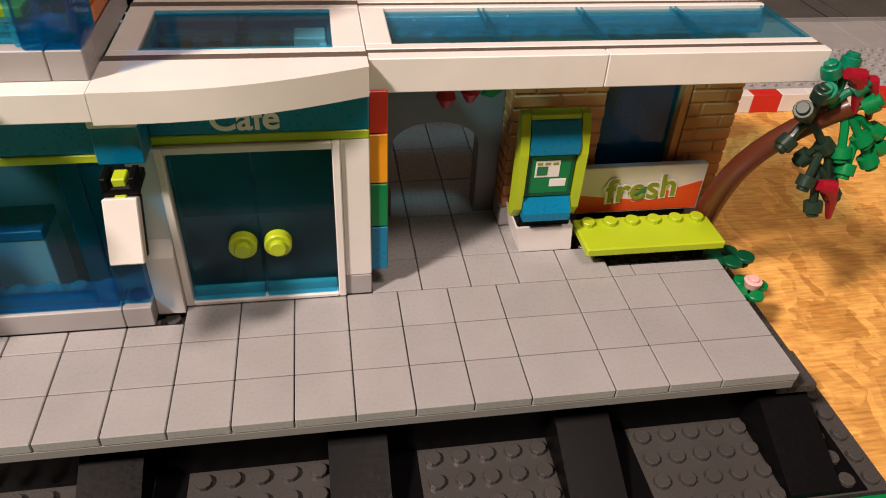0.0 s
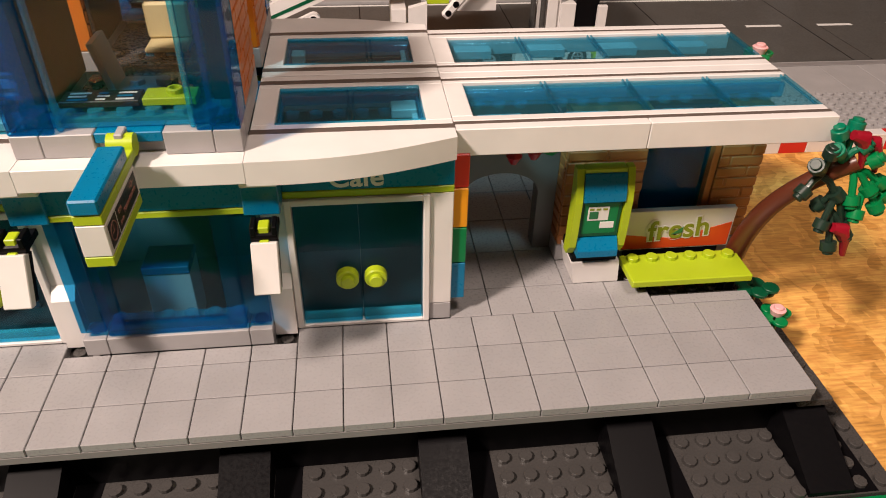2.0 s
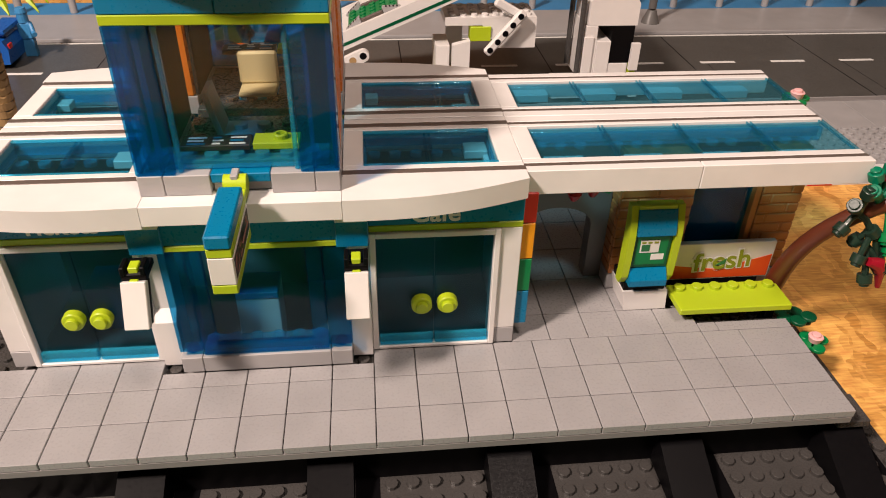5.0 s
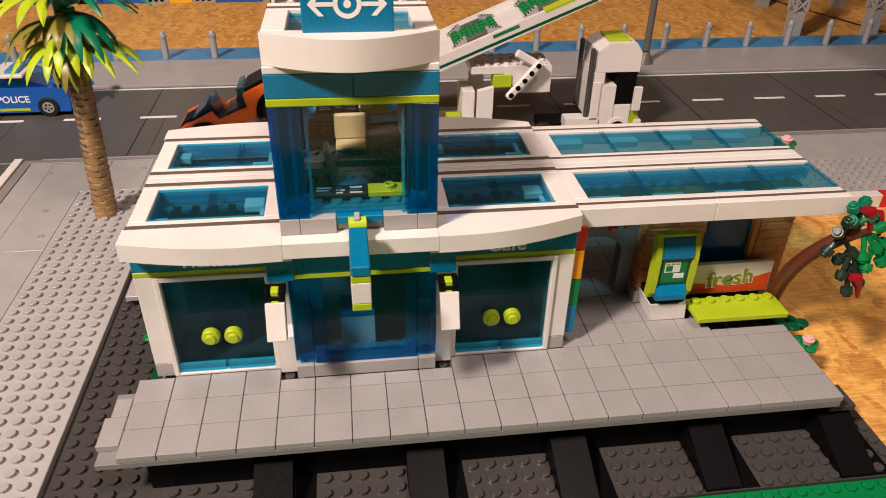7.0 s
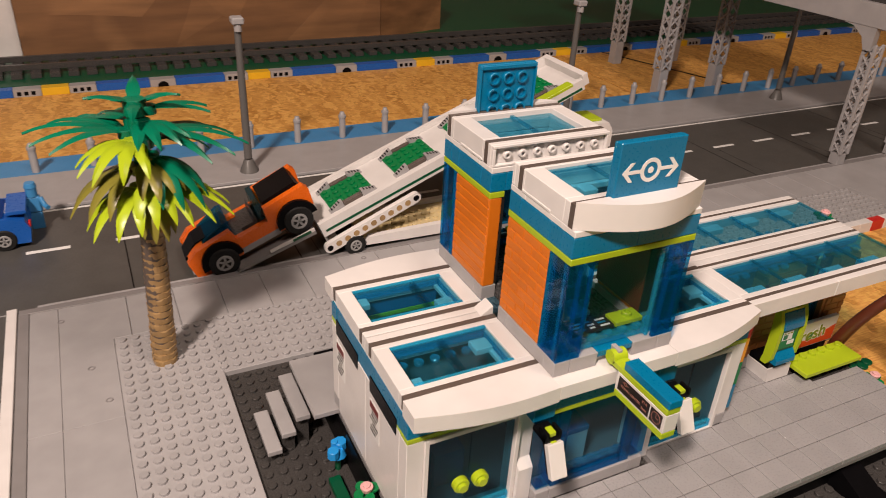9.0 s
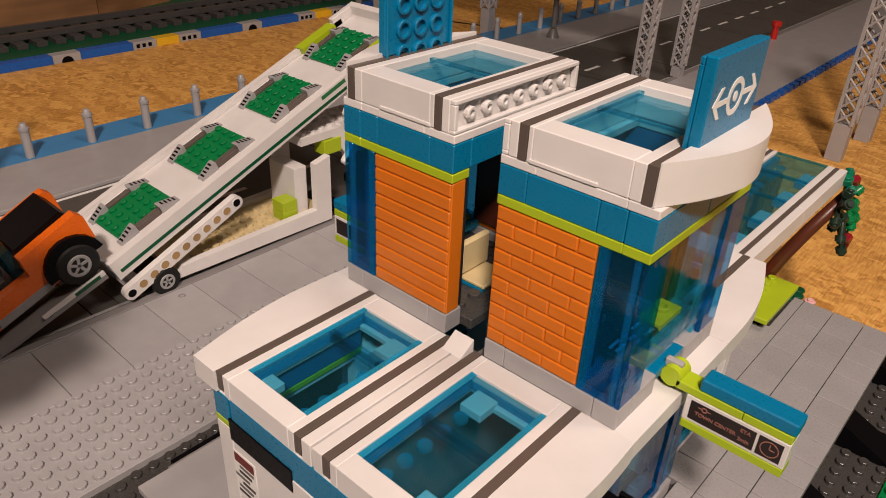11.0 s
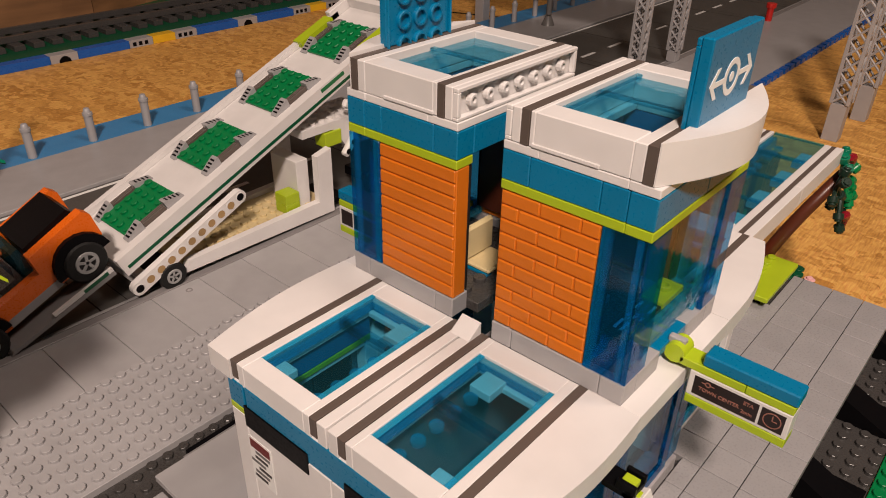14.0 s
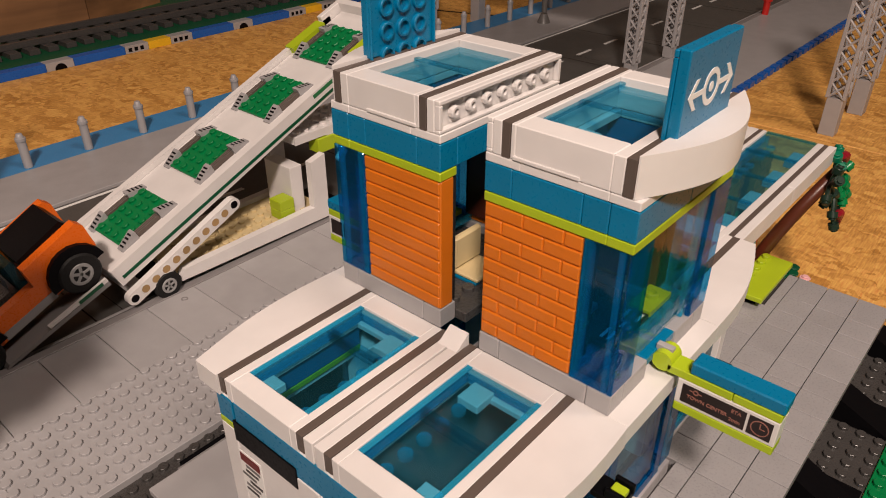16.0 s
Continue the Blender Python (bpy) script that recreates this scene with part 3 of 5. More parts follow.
        put("ceiling_bracket", Mesh().box(w0 + 0.18, w0 + 0.85, 7.6, 8.4, 8.7, 9.1), WHITE)
        put("ceiling_bracket", Mesh().box(w1 - 1.3, w1 - 0.2, 9.3, 10.3, 8.7, 9.1), WHITE)

    # doors
    for x0 in (-38, -22):
        d = part("door_frame", (both(Mesh().box(x0, x0 + 0.28, 5.85, 6.9, 0.06, 6.88).box(x0 + 5.72, x0 + 6, 5.85, 6.9, 0.06, 6.88).box(x0 + 0.28, x0 + 5.72, 5.85, 6.9, 0.06, 0.24).box(x0 + 0.28, x0 + 5.72, 5.85, 6.9, 6.6, 6.88))[1 if flip else 0]), WHITE, station, "white door frame")
        for a in (0, 1):
            xl = x0 + 0.3 + 2.71 * a
            leaf = part("door_leaf", both(Mesh().box(xl, xl + 2.69, 6.15, 6.35, 0.26, 6.58))[1 if flip else 0], GLASS_T, d, "smoky teal clear door leaf")
            part("door_rail", both(Mesh().box(xl + 0.05, xl + 2.64, 5.92, 6.14, 0.27, 0.85))[1 if flip else 0], GLASS_R, d)
            hx = x0 + 3 + (-0.62 if a == 0 else 0.62)
            turn = Matrix.Translation((hx, 6.12, 2.75)) @ Matrix.Rotation(radians(90), 4, "X")
            knob = Mesh().cyl((0, 0, 0), 0.5, 0.4, 18, m=turn, b=0.06).cyl((0, 0, 0.4), 0.3, 0.2, 14, m=turn)
            part("door_knob", both(knob)[1 if flip else 0], LIME, d, "lime round door knob", smooth=True)

# side walls, inner floor, inner walls
part("side_wall", Mesh().box(-39, -38.2, 7.02, 12.12, 0, 7.0).box(-39, -38.2, 12.17, 17.2, 0, 7.0), WHITE, station, "white side wall")
part("side_band", Mesh().box(-38.98, -38.2, 7.02, 17.2, 7.02, 8.5), TEAL, station)
part("side_lime", Mesh().box(-38.99, -38.1, 7.02, 7.9, 6.9, 7.2), LIME, station)
for y in (7.4, 13.4):
    part("side_window", Mesh().box(-39.03, -38.9, y, y + 4.0, 6.35, 7.5), BLACK, station, "black slit window")
    part("poster", Mesh().box(-39.03, -39.0, y + 2.45, y + 3.95, 3.4, 5.9, 0.005), PRINT_W, station, "white printed notice")
    part("poster_head", Mesh().box(-39.05, -39.03, y + 2.55, y + 3.85, 5.35, 5.8, 0.002), PRINT_M, station, "dark red heading bar")
    for k in range(6):
        a = y + 2.6 + 0.17 * (k % 3)
        part("poster_bar", Mesh().box(-39.05, -39.03, a, a + 0.95 - 0.12 * (k % 2), 5.1 - 0.29 * k, 5.24 - 0.29 * k, 0.002), PRINT_K if k % 2 else POLE, station)
part("end_wall", Mesh().box(-15.7, -15.02, 7.02, 17.2, 0, 8.5), WHITE, station)
part("inner_floor", Mesh().box(-38.2, -15.7, 7.0, 17.25, -0.4, 0.0), MGREY, station)
part("inner_wall", Mesh().box(-38.2, -15.7, MID - 0.3, MID + 0.3, 0.0, 8.3), MGREY, station)
part("counter", Mesh().box(-28.4, -26.4, 6.6, 8.2, 0, 3.0), WHITE, station)
part("counter_top", Mesh().box(-28.4, -26.4, 6.55, 8.25, 3.01, 3.4), TEAL, station)
part("counter", Mesh().box(-36, -34, 8.5, 10.5, 0, 2.6), TEAL, station)
for k, mat in enumerate((TEAL, GREEN, AMBER, RED)):
    z0, z1 = ((0.95, 3.0), (3.0, 4.9), (4.9, 6.9), (6.9, 9.0))[k]
    part("corner_tile", Mesh().box(-15.0, -14.35, 6.25, 6.75, z0 + 0.02, min(z1, 8.5) - 0.02), mat, station, "coloured strip tile")
part("strip_back", Mesh().box(-15.01, -14.7, 6.76, 7.6, 0.9, 8.5), WHITE, station)


# towers
def tower(flip):
    def put(name, mesh, mat, label="", parent=station, smooth=False):
        return part(name, both(mesh)[1] if flip else mesh, mat, parent, label, smooth)

    x0, x1, y0, y1 = -31.03, -23.03, 5.07, 11.1
    for q in ((x0, x0 + 1.0, y0, y0 + 1), (x0 + 1.02, -28.2, y0, y0 + 1), (-25.8, x1 - 1.02, y0, y0 + 1), (x1 - 1.0, x1, y0, y0 + 1), (x0, x0 + 1, y0 + 1.02, y1 - 1), (x0, x0 + 1, y1 - 0.98, y1), (x1 - 1, x1, y0 + 1.02, y1)):
        put("tower_foot", Mesh().box(*q, 9.60, 10.52), LGREY, "light grey foot brick")
    put("tower_foot", Mesh().box(-28.18, -25.82, y0 + 0.35, y0 + 1, 9.60, 10.1), LGREY)
    put("tower_step", Mesh().box(-28.18, -25.82, y0 + 0.05, y0 + 1, 10.12, 10.52), TEAL)
    put("tower_floor", Mesh().box(x0 + 1, x1 - 1, y0 + 1, y1 + 0.6, 9.60, 10.1).studs(x0 + 1, x1 - 1, y1 - 1, y1, 10.1), DGREY)
    put("desk", Mesh().box(x0 + 0.4, x1 - 0.4, y0 + 0.5, y0 + 2.0, 10.54, 10.92).studs(x0 + 0.4, x1 - 0.5, y0 + 0.3, y0 + 1.3, 10.92), GLASS_R)
    put("desk_panel", Mesh().box(-29.4, -26.6, y0 + 0.9, y0 + 1.9, 11.12, 11.37), PRINT_K, "dark printed control panel")
    put("desk_panel", Mesh().box(-26.5, -24.6, y0 + 0.9, y0 + 1.9, 11.12, 11.42).cyl((-25.4, y0 + 1.4, 11.42), 0.3, 0.2, hollow=0.18), LIME)
    for k, (a, b, c) in enumerate(((-29.2, -28.3, 0.3), (-28.2, -27.6, 0.5), (-27.5, -26.7, 0.2))):
        for j in range(3):
            put("panel_print", Mesh().box(a + 0.06, b - 0.1 - 0.1 * ((k + j) % 2), y0 + 1.0 + 0.28 * j, y0 + 1.13 + 0.28 * j, 11.37, 11.385, 0.003), PRINT_W if (k + j) % 3 else TEAL)
    # corner panes
    for a, b in ((x0, x0 + 1.55), (x1 - 1.55, x1)):
        put("corner_pane", Mesh().box(a, b, y0, y0 + 0.22, 10.54, 16.47), GLASS_B, "clear blue corner pane")
    put("front_pane", Mesh().box(x0 + 1.57, x1 - 1.57, y0 + 0.1, y0 + 0.25, 11.2, 16.47), GLASS_B if flip else GLASS_C, "clear blue pane" if flip else "clear front pane")
    for xr in (x0 + 0.02, x0 + 0.9, x0 + 1.62, x1 - 1.8, x1 - 1.1, x1 - 0.22):
        put("pane_rib", Mesh().box(xr, xr + 0.18, y0 + 0.24, y0 + 0.5, 10.54, 16.46), GLASS_R)
    for a in (x0, x1 - 0.22):
        put("side_pane", Mesh().box(a, a + 0.22, y0 + 0.24, y0 + 1.8, 10.54, 16.47), GLASS_B)
        put("pane_post", Mesh().box(a if a == x0 else a - 0.1, (a if a == x0 else a - 0.1) + 0.32, y0 + 1.45, y0 + 1.79, 10.54, 16.47), GLASS_R)
    put("corner_stud", Mesh().stud(x0 + 0.5, y0 + 0.6, 10.54).stud(x1 - 0.5, y0 + 0.6, 10.54).stud(x0 + 0.5, y0 + 1.3, 10.54).stud(x1 - 0.5, y0 + 1.3, 10.54), GLASS_L)
    # brick side walls, each course a row of separate bricks proud of its joints
    for side, a in (("l", x0), ("r", x1 - 0.9)):
        core = put("brick_wall", Mesh().box(a + 0.07, a + 0.83, y0 + 1.83, y1 - 0.02, 10.54, 16.46), ORANGE, "orange masonry side wall")
        n = 10
        h = (16.46 - 10.55) / n
        for k in range(n):
            z = 10.55 + k * h
            plain = flip
            cuts = [y0 + 1.85, y1 - 0.02] if plain else ([y0 + 1.85, y0 + 2.6, y0 + 4.3, y1 - 0.02] if k % 2 else [y0 + 1.85, y0 + 3.4, y0 + 5.2, y1 - 0.02])
            for c, d in zip(cuts, cuts[1:]):
                put("brick", Mesh().box(a, a + 0.9, c, d - 0.05, z + 0.035, z + h - 0.035, 0.04), ORANGE, parent=core)
    # brown and black linings give the orange walls' inner faces their shade as colour
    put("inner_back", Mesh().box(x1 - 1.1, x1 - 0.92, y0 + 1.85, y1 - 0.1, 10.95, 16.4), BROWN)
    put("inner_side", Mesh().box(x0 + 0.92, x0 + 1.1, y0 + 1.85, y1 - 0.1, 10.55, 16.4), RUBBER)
    # dark covers over the front ends of the brick walls, standing in for shade
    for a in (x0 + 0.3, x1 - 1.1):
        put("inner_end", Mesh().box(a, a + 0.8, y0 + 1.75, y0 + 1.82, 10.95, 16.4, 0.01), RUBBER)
    put("tower_lime", Mesh().box(x0, x1, y0, y0 + 1, 16.48, 16.86).box(x0, x0 + 1, y0 + 1, y1, 16.48, 16.86).box(x1 - 1, x1, y0 + 1, y1, 16.48, 16.86), LIME)
    for q in ((x0, x0 + 4, y0, y0 + 1), (x0 + 4.02, x1, y0, y0 + 1), (x0, x0 + 1, y0 + 1.02, y0 + 2.0), (x0, x0 + 1, y0 + 2.02, y1 - 1.2), (x0, x0 + 1, y1 - 1.18, y1), (x1 - 1, x1, y0 + 1.02, y1), (x0 + 1.02, x1 - 1.02, y1 - 1, y1)):
        put("tower_band", Mesh().box(*q, 16.88, 18.02), TEAL, "azure band brick")
    put("tower_cap", Mesh().box(x0, x1, y0, y0 + 1.1, 18.04, 18.38).box(x0, x1, y1 - 1.5, y1, 18.04, 18.38).box(x0, x0 + 1.05, y0 + 1.1, y1 - 1.5, 18.04, 18.38).box(x1 - 1.05, x1, y0 + 1.1, y1 - 1.5, 18.04, 18.38), WHITE)
    put("cap_lip", Mesh().box(x0 - 0.06, x0 + 0.3, y0 + 2.2, y1 - 1.2, 18.42, 18.56, 0.02), WHITE)
    w0, w1, v0, v1 = x0 + 1.1, x1 - 1.05, y0 + 1.12, y1 - 1.25
    put("tower_roof", Mesh().box(x0, x1, y0 + 0.7, v0, 18.4, 19.68).box(x0, x1, v1, y1 - 1.05, 18.4, 19.68).box(x0, w0, v0, v1, 18.4, 19.68).box(w1, x1, v0, v1, 18.4, 19.68), WHITE)
    put("roof_stripe", Mesh().box(x0 - 0.012, x1 + 0.012, y0 + 0.32, y0 + 0.68, 18.4, 19.692, 0.01), STRIPE)
    put("roof_stripe", Mesh().box(x0 - 0.012, x1 + 0.012, y1 - 1.03, y1 - 0.69, 18.4, 19.692, 0.01), STRIPE)
    put("roof_back", Mesh().box(x0, x1, y1 - 0.67, y1 - 0.3, 18.4, 19.68), WHITE)
    rim = Mesh().box(x0, x1, y1 - 0.28, y1 - 0.02, 18.4, 18.55).box(x0, x1, y1 - 0.28, y1 - 0.02, 19.5, 19.68).box(x0, x0 + 0.2, y1 - 0.28, y1 - 0.02, 18.55, 19.5).box(x1 - 0.2, x1, y1 - 0.28, y1 - 0.02, 18.55, 19.5)
    put("back_rim", rim, WHITE)
    for k in range(7):
        turn = Matrix.Translation((x0 + 1 + k, y1 - 0.28, 19.02)) @ Matrix.Rotation(radians(-90), 4, "X")
        put("back_tube", Mesh().cyl((0, 0, 0), 0.25, 0.24, 12, m=turn, hollow=0.13), WHITE)
    put("roof_front", bow(x0, x1, y0 + 0.25, 1.35, 18.4, 19.84, y0 + 0.3), WHITE, "white curved front of the tower roof", smooth=True)
    put("tower_skylight", Mesh().box(w0, w1, v0, v1, 19.1, 19.35), GLASS_L, "clear blue skylight")
    put("skylight_bar", Mesh().box(-27.15, -26.85, v0, v1, 19.36, 19.5).box(w0, w1, v1 - 0.3, v1 - 0.02, 19.36, 19.5), GLASS_L)
    put("ceiling_bracket", Mesh().box(-27.8, -26.9, v1 - 1.0, v1 - 0.1, 18.1, 18.4), WHITE)
    # logo panel
    lx0, lx1, ly = -29.1, -25.1, y0 + 0.05
    panel = put("logo_panel", Mesh().box(lx0, lx1, ly, ly + 0.4, 19.7, 22.6, 0.05), TEAL, "azure square panel with a white arrow mark")
    for a in range(3):
        for b in range(3):
            turn = Matrix.Translation((-28.1 + a, ly + 0.4, 21.7 - b)) @ Matrix.Rotation(radians(-90), 4, "X")
            put("panel_tube", Mesh().cyl((0, 0, 0), 0.4, 0.16, 16, m=turn, hollow=0.28), TEAL, parent=panel, smooth=True)
    rimp = Mesh().box(lx0, lx1, ly + 0.4, ly + 0.55, 22.3, 22.55).box(lx0, lx0 + 0.1, ly + 0.4, ly + 0.55, 19.42, 22.3).box(lx1 - 0.1, lx1, ly + 0.4, ly + 0.55, 19.42, 22.3)
    put("panel_rim", rimp, TEAL, parent=panel)
    zc = 21.05
    ring = Mesh().cyl((0, 0, 0), 0.62, 0.02, 24, m=Matrix.Translation((-27.1, ly - 0.003, zc)) @ Matrix.Rotation(radians(90), 4, "X"), b=0.004, hollow=0.42)
    put("mark_ring", ring, PRINT_W, parent=panel)
    put("mark_dot", Mesh().cyl((0, 0, 0), 0.17, 0.02, 16, m=Matrix.Translation((-27.1, ly - 0.003, zc)) @ Matrix.Rotation(radians(90), 4, "X"), b=0.004), PRINT_W, parent=panel)
    for s in (-1, 1):
        arrow = Mesh().prism([(-27.1 + s * 0.6, zc - 0.09), (-27.1 + s * 1.5, zc - 0.09), (-27.1 + s * 1.5, zc + 0.09), (-27.1 + s * 0.6, zc + 0.09)], ly - 0.023, ly - 0.003, "y")
        for q in (-1, 1):
            arrow.prism([(-27.1 + s * 1.72, zc), (-27.1 + s * 1.46, zc), (-27.1 + s * 1.02, zc + q * 0.5), (-27.1 + s * 1.26, zc + q * 0.5)], ly - 0.023 + 0.001 * q, ly - 0.003, "y")
        put("mark_arrow", arrow, PRINT_W, parent=panel)


tower(False)
tower(True)
part("gap_wedge", Mesh().prism([(-31.85, 9.61), (-31.05, 9.61), (-31.05, 10.15)], 11.6, 12.6, "y"), WHITE, station, "white wedge between the towers")


# ---- canopy over the platform ----
canopy = thing("platform_canopy", "long white canopy with clear blue roof strips over the platform", "canopy", at=(-7, MID, 8.4))
CX0, CX1 = -14.98, 1.35
for flip in (False, True):
    def put(name, mesh, mat, label="", parent=canopy, smooth=False):
        return part(name, both(mesh)[1] if flip else mesh, mat, parent, label, smooth)

    put("front_beam", Mesh().box(CX0, -6.9, 6.35, 6.85, 8.35, 9.55).box(-6.88, CX1, 6.35, 6.85, 8.35, 9.55), WHITE, "white front beam")
    put("stripe", Mesh().box(CX0, CX1 - 0.05, 6.86, 7.12, 8.6, 9.54, 0.01), STRIPE)
    put("beam", Mesh().box(CX0, CX1 - 0.1, 7.13, 7.55, 8.6, 9.56), WHITE)
    put("beam", Mesh().box(CX0, CX1 - 0.1, 10.95, 11.22, 8.6, 9.56), WHITE)
    put("stripe", Mesh().box(CX0, CX1 - 0.05, 11.23, 11.5, 8.6, 9.54, 0.01), STRIPE)
    put("middle_beam", Mesh().box(CX0, CX1 - 0.1, 11.51, 12.13, 8.6, 9.56), WHITE)
    put("end_bar", Mesh().box(CX0, CX0 + 0.9, 7.56, 10.94, 8.6, 9.56), WHITE)
    for k in range(4):
        a = -14.05 + 3.85 * k
        b = a + 3.8
        pane = put("roof_pane", Mesh().box(a, b, 7.57, 10.93, 9.2, 9.42), GLASS_S, "clear blue roof pane")
        put("pane_bar", Mesh().box(b - 0.3, b - 0.22, 7.6, 10.9, 9.43, 9.55).box(b - 0.1, b - 0.02, 7.6, 10.9, 9.43, 9.55), GLASS_S, parent=pane)
        put("pane_back", Mesh().box(a, b, 10.65, 10.92, 8.5, 9.19).studs(a + 0.05, a + 3.05, 9.6, 10.6, 8.75), GLASS_R, parent=pane)
        put("pane_bracket", Mesh().box(a + 0.3, a + 2.2, 7.7, 8.5, 8.7, 9.15), WHITE, parent=pane)

# ---- platform hall right of the passage ----
hall = thing("brick_wall_section", "brown masonry wall with a tall dark blue window under the canopy", "wall", at=(-4, 11, 0))


def masonry(x0, x1, y0, y1, z0, z1, name, shift=0.0):
    core = part(name, Mesh().box(x0 + 0.06, x1 - 0.06, y0 + 0.06, y1, z0, z1), BRICKBROWN, hall, "brown masonry wall")
    h = 0.6
    n = round((z1 - z0) / h)
    for k in range(n):
        z = z0 + k * h
        x = x0 - (1.0 if k % 2 else 0.0) - shift
        while x < x1:
            a, b = max(x, x0), min(x + 1.96, x1)
            if b - a > 0.12:
                part("brick", Mesh().box(a + 0.03, b - 0.03, y0, y0 + 0.3, z + 0.04, z + h - 0.04, 0.05), BRICKBROWN, core)
            x += 2.0
        part("brick", Mesh().box(x0, x0 + 0.3, y0 + 0.32, y1 - 0.02, z + 0.04, z + h - 0.04, 0.05), BRICKBROWN, core)
        part("brick", Mesh().box(x1 - 0.3, x1, y0 + 0.32, y1 - 0.02, z + 0.04, z + h - 0.04, 0.05), BRICKBROWN, core)
    return core


masonry(-9.0, -5.0, 10.0, 11.6, 0.95, 8.3, "wall_pier")
masonry(-1.35, 0.95, 10.0, 11.6, 0.95, 8.3, "wall_pier", 0.4)
masonry(-5.0, -1.35, 10.0, 11.0, 0.95, 2.15, "wall_pier")
part("wall_foot", Mesh().box(-9.02, 0.97, 9.98, 11.6, 0, 0.94), LGREY, hall)
part("window_pane", Mesh().box(-4.95, -1.4, 10.45, 10.6, 2.2, 8.3), GLASS_B, hall, "dark blue clear window pane")
part("window_jamb", Mesh().box(-1.7, -1.36, 10.05, 10.9, 2.2, 8.3), BRICKBROWN, hall)
# black sheet added behind the window so the space there reads as unlit
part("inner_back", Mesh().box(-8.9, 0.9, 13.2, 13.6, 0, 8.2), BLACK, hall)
arch = Mesh()
pts = [(-14.4, 0), (-13.75, 0), (-13.75, 3.5)]
for k in range(13):
    a = math.pi * (1 - k / 12)
    pts.append((-11.85 + 1.9 * math.cos(a), 3.5 + 1.15 * math.sin(a)))
pts += [(-9.95, 0), (-9.02, 0), (-9.02, 8.3), (-14.4, 8.3)]
arch.prism(pts, 11.2, 12.2, "y")
single("archway", arch, POLE, "grey arch piece closing the passage behind the kiosk", "archway")
part("strip_wall", Mesh().box(-15.0, -14.42, 7.62, 12.2, 0, 8.3), LGREY, hall)

# ---- platform tiles ----
cuts_front = [0, -3, -5, -7, -10] + [-12 - 2 * k for k in range(15)]
def tile(x0, x1, y0, y1):
    return part("tile", Mesh().box(x0 + 0.02, x1 - 0.02, y0 + 0.02, y1 - 0.02, -0.4, 0.006 * random.random(), 0.03), TGREY, station_base)


for y0, y1, cuts in ((0, 2, cuts_front), (2, 4, cuts_front)):
    for b, a in zip(cuts, cuts[1:]):
        tile(a, b, y0, y1)
tile(-41.2, -40, 0.9, 3.0)
tile(-40.9, -40, 3.0, 4.4)
tile(-40, -38, 4, 5.85)
for b, a in zip([0, -3, -5, -7, -10, -12, -14, -16, -18, -20, -22], [-3, -5, -7, -10, -12, -14, -16, -18, -20, -22]):
    tile(a, b, 4, 6)
for a in range(-32, -22, 2):
    tile(a, a + 2, 4, 5)
for a in (-38, -36, -34):
    tile(a, a + 2, 4, 6)
for a, b, y0, y1 in ((-4, 0, 6, 6.7), (-5, -4, 6, 6.7), (-7, -5, 6, 8), (-9, -7, 6, 8), (-11, -9, 6, 8), (-13, -11, 6, 8), (-15, -13, 6, 8)):
    tile(a, b, y0, y1)
for y0, y1 in ((8, 11), (11, 14), (14, 17), (17, 20), (20, 24.3)):
    for a in (-15, -13, -11):
        tile(a, a + 2, y0, y1)
    tile(-9, -7.6, y0, y1) if y0 > 11.7 else None
tile(-9, -8.2, 8, 10)
part("bench_pit", Mesh().box(-8, 0, 6.72, 10, -0.75, -0.38).studs(-6, 0, 7, 9, -0.38), DGREY, station_base)
part("rear_tiles", Mesh().box(-7.6, 0, 11.65, 24.3, -0.4, 0.0), TGREY, station_base)

# ---- kiosk, bench, advert ----
kiosk = thing("ticket_machine", "lime ticket machine with azure hood on a white foot", "ticket machine", at=(-7.9, 8.6, 0))
part("foot", Mesh().prism([(-8.55, 0), (-6.25, 0), (-6.35, 1.25), (-8.8, 1.25)], 8.0, 10.0, "y"), WHITE, kiosk)
part("joint", Mesh().box(-8.75, -6.5, 8.1, 9.9, 1.26, 1.75), BLACK, kiosk)
side = [(8.2, 1.77), (7.88, 2.3), (7.82, 3.2), (7.82, 4.8), (7.95, 5.6), (8.25, 6.4), (8.7, 6.4), (8.6, 5.0), (8.6, 2.5), (8.7, 1.77)]
for x0 in (-9.08, -6.68):
    part("side_panel", Mesh().prism(side, x0, x0 + 0.34, "x"), LIME, kiosk)
part("body", Mesh().box(-8.72, -6.7, 8.2, 8.75, 1.78, 6.42, 0.05), LIME, kiosk)
part("screen", Mesh().box(-8.7, -6.72, 8.02, 8.19, 2.8, 4.85), DGREEN, kiosk, "dark green printed screen")
part("screen_frame", Mesh().box(-8.55, -6.9, 7.995, 8.02, 3.0, 4.7, 0.004), GREEN, kiosk)
part("screen_window", Mesh().box(-8.35, -7.35, 7.97, 7.995, 3.75, 4.5, 0.004), PRINT_W, kiosk)
part("screen_window", Mesh().box(-8.28, -7.85, 7.95, 7.97, 3.85, 4.25, 0.004), PRINT_G, kiosk)
part("screen_window", Mesh().box(-7.7, -7.02, 7.97, 7.995, 3.3, 3.65, 0.004), PRINT_W, kiosk)
for k in range(3):
    part("screen_bar", Mesh().box(-8.3 + 0.32 * k, -8.08 + 0.32 * k, 7.95, 7.97, 4.32, 4.42, 0.003), PRINT_O, kiosk)
part("hood", Mesh().prism([(7.76, 4.88), (7.8, 5.3), (8.12, 6.15), (8.19, 6.2), (8.19, 4.88)], -8.7, -6.72, "x"), TEAL, kiosk, "azure sloped hood")
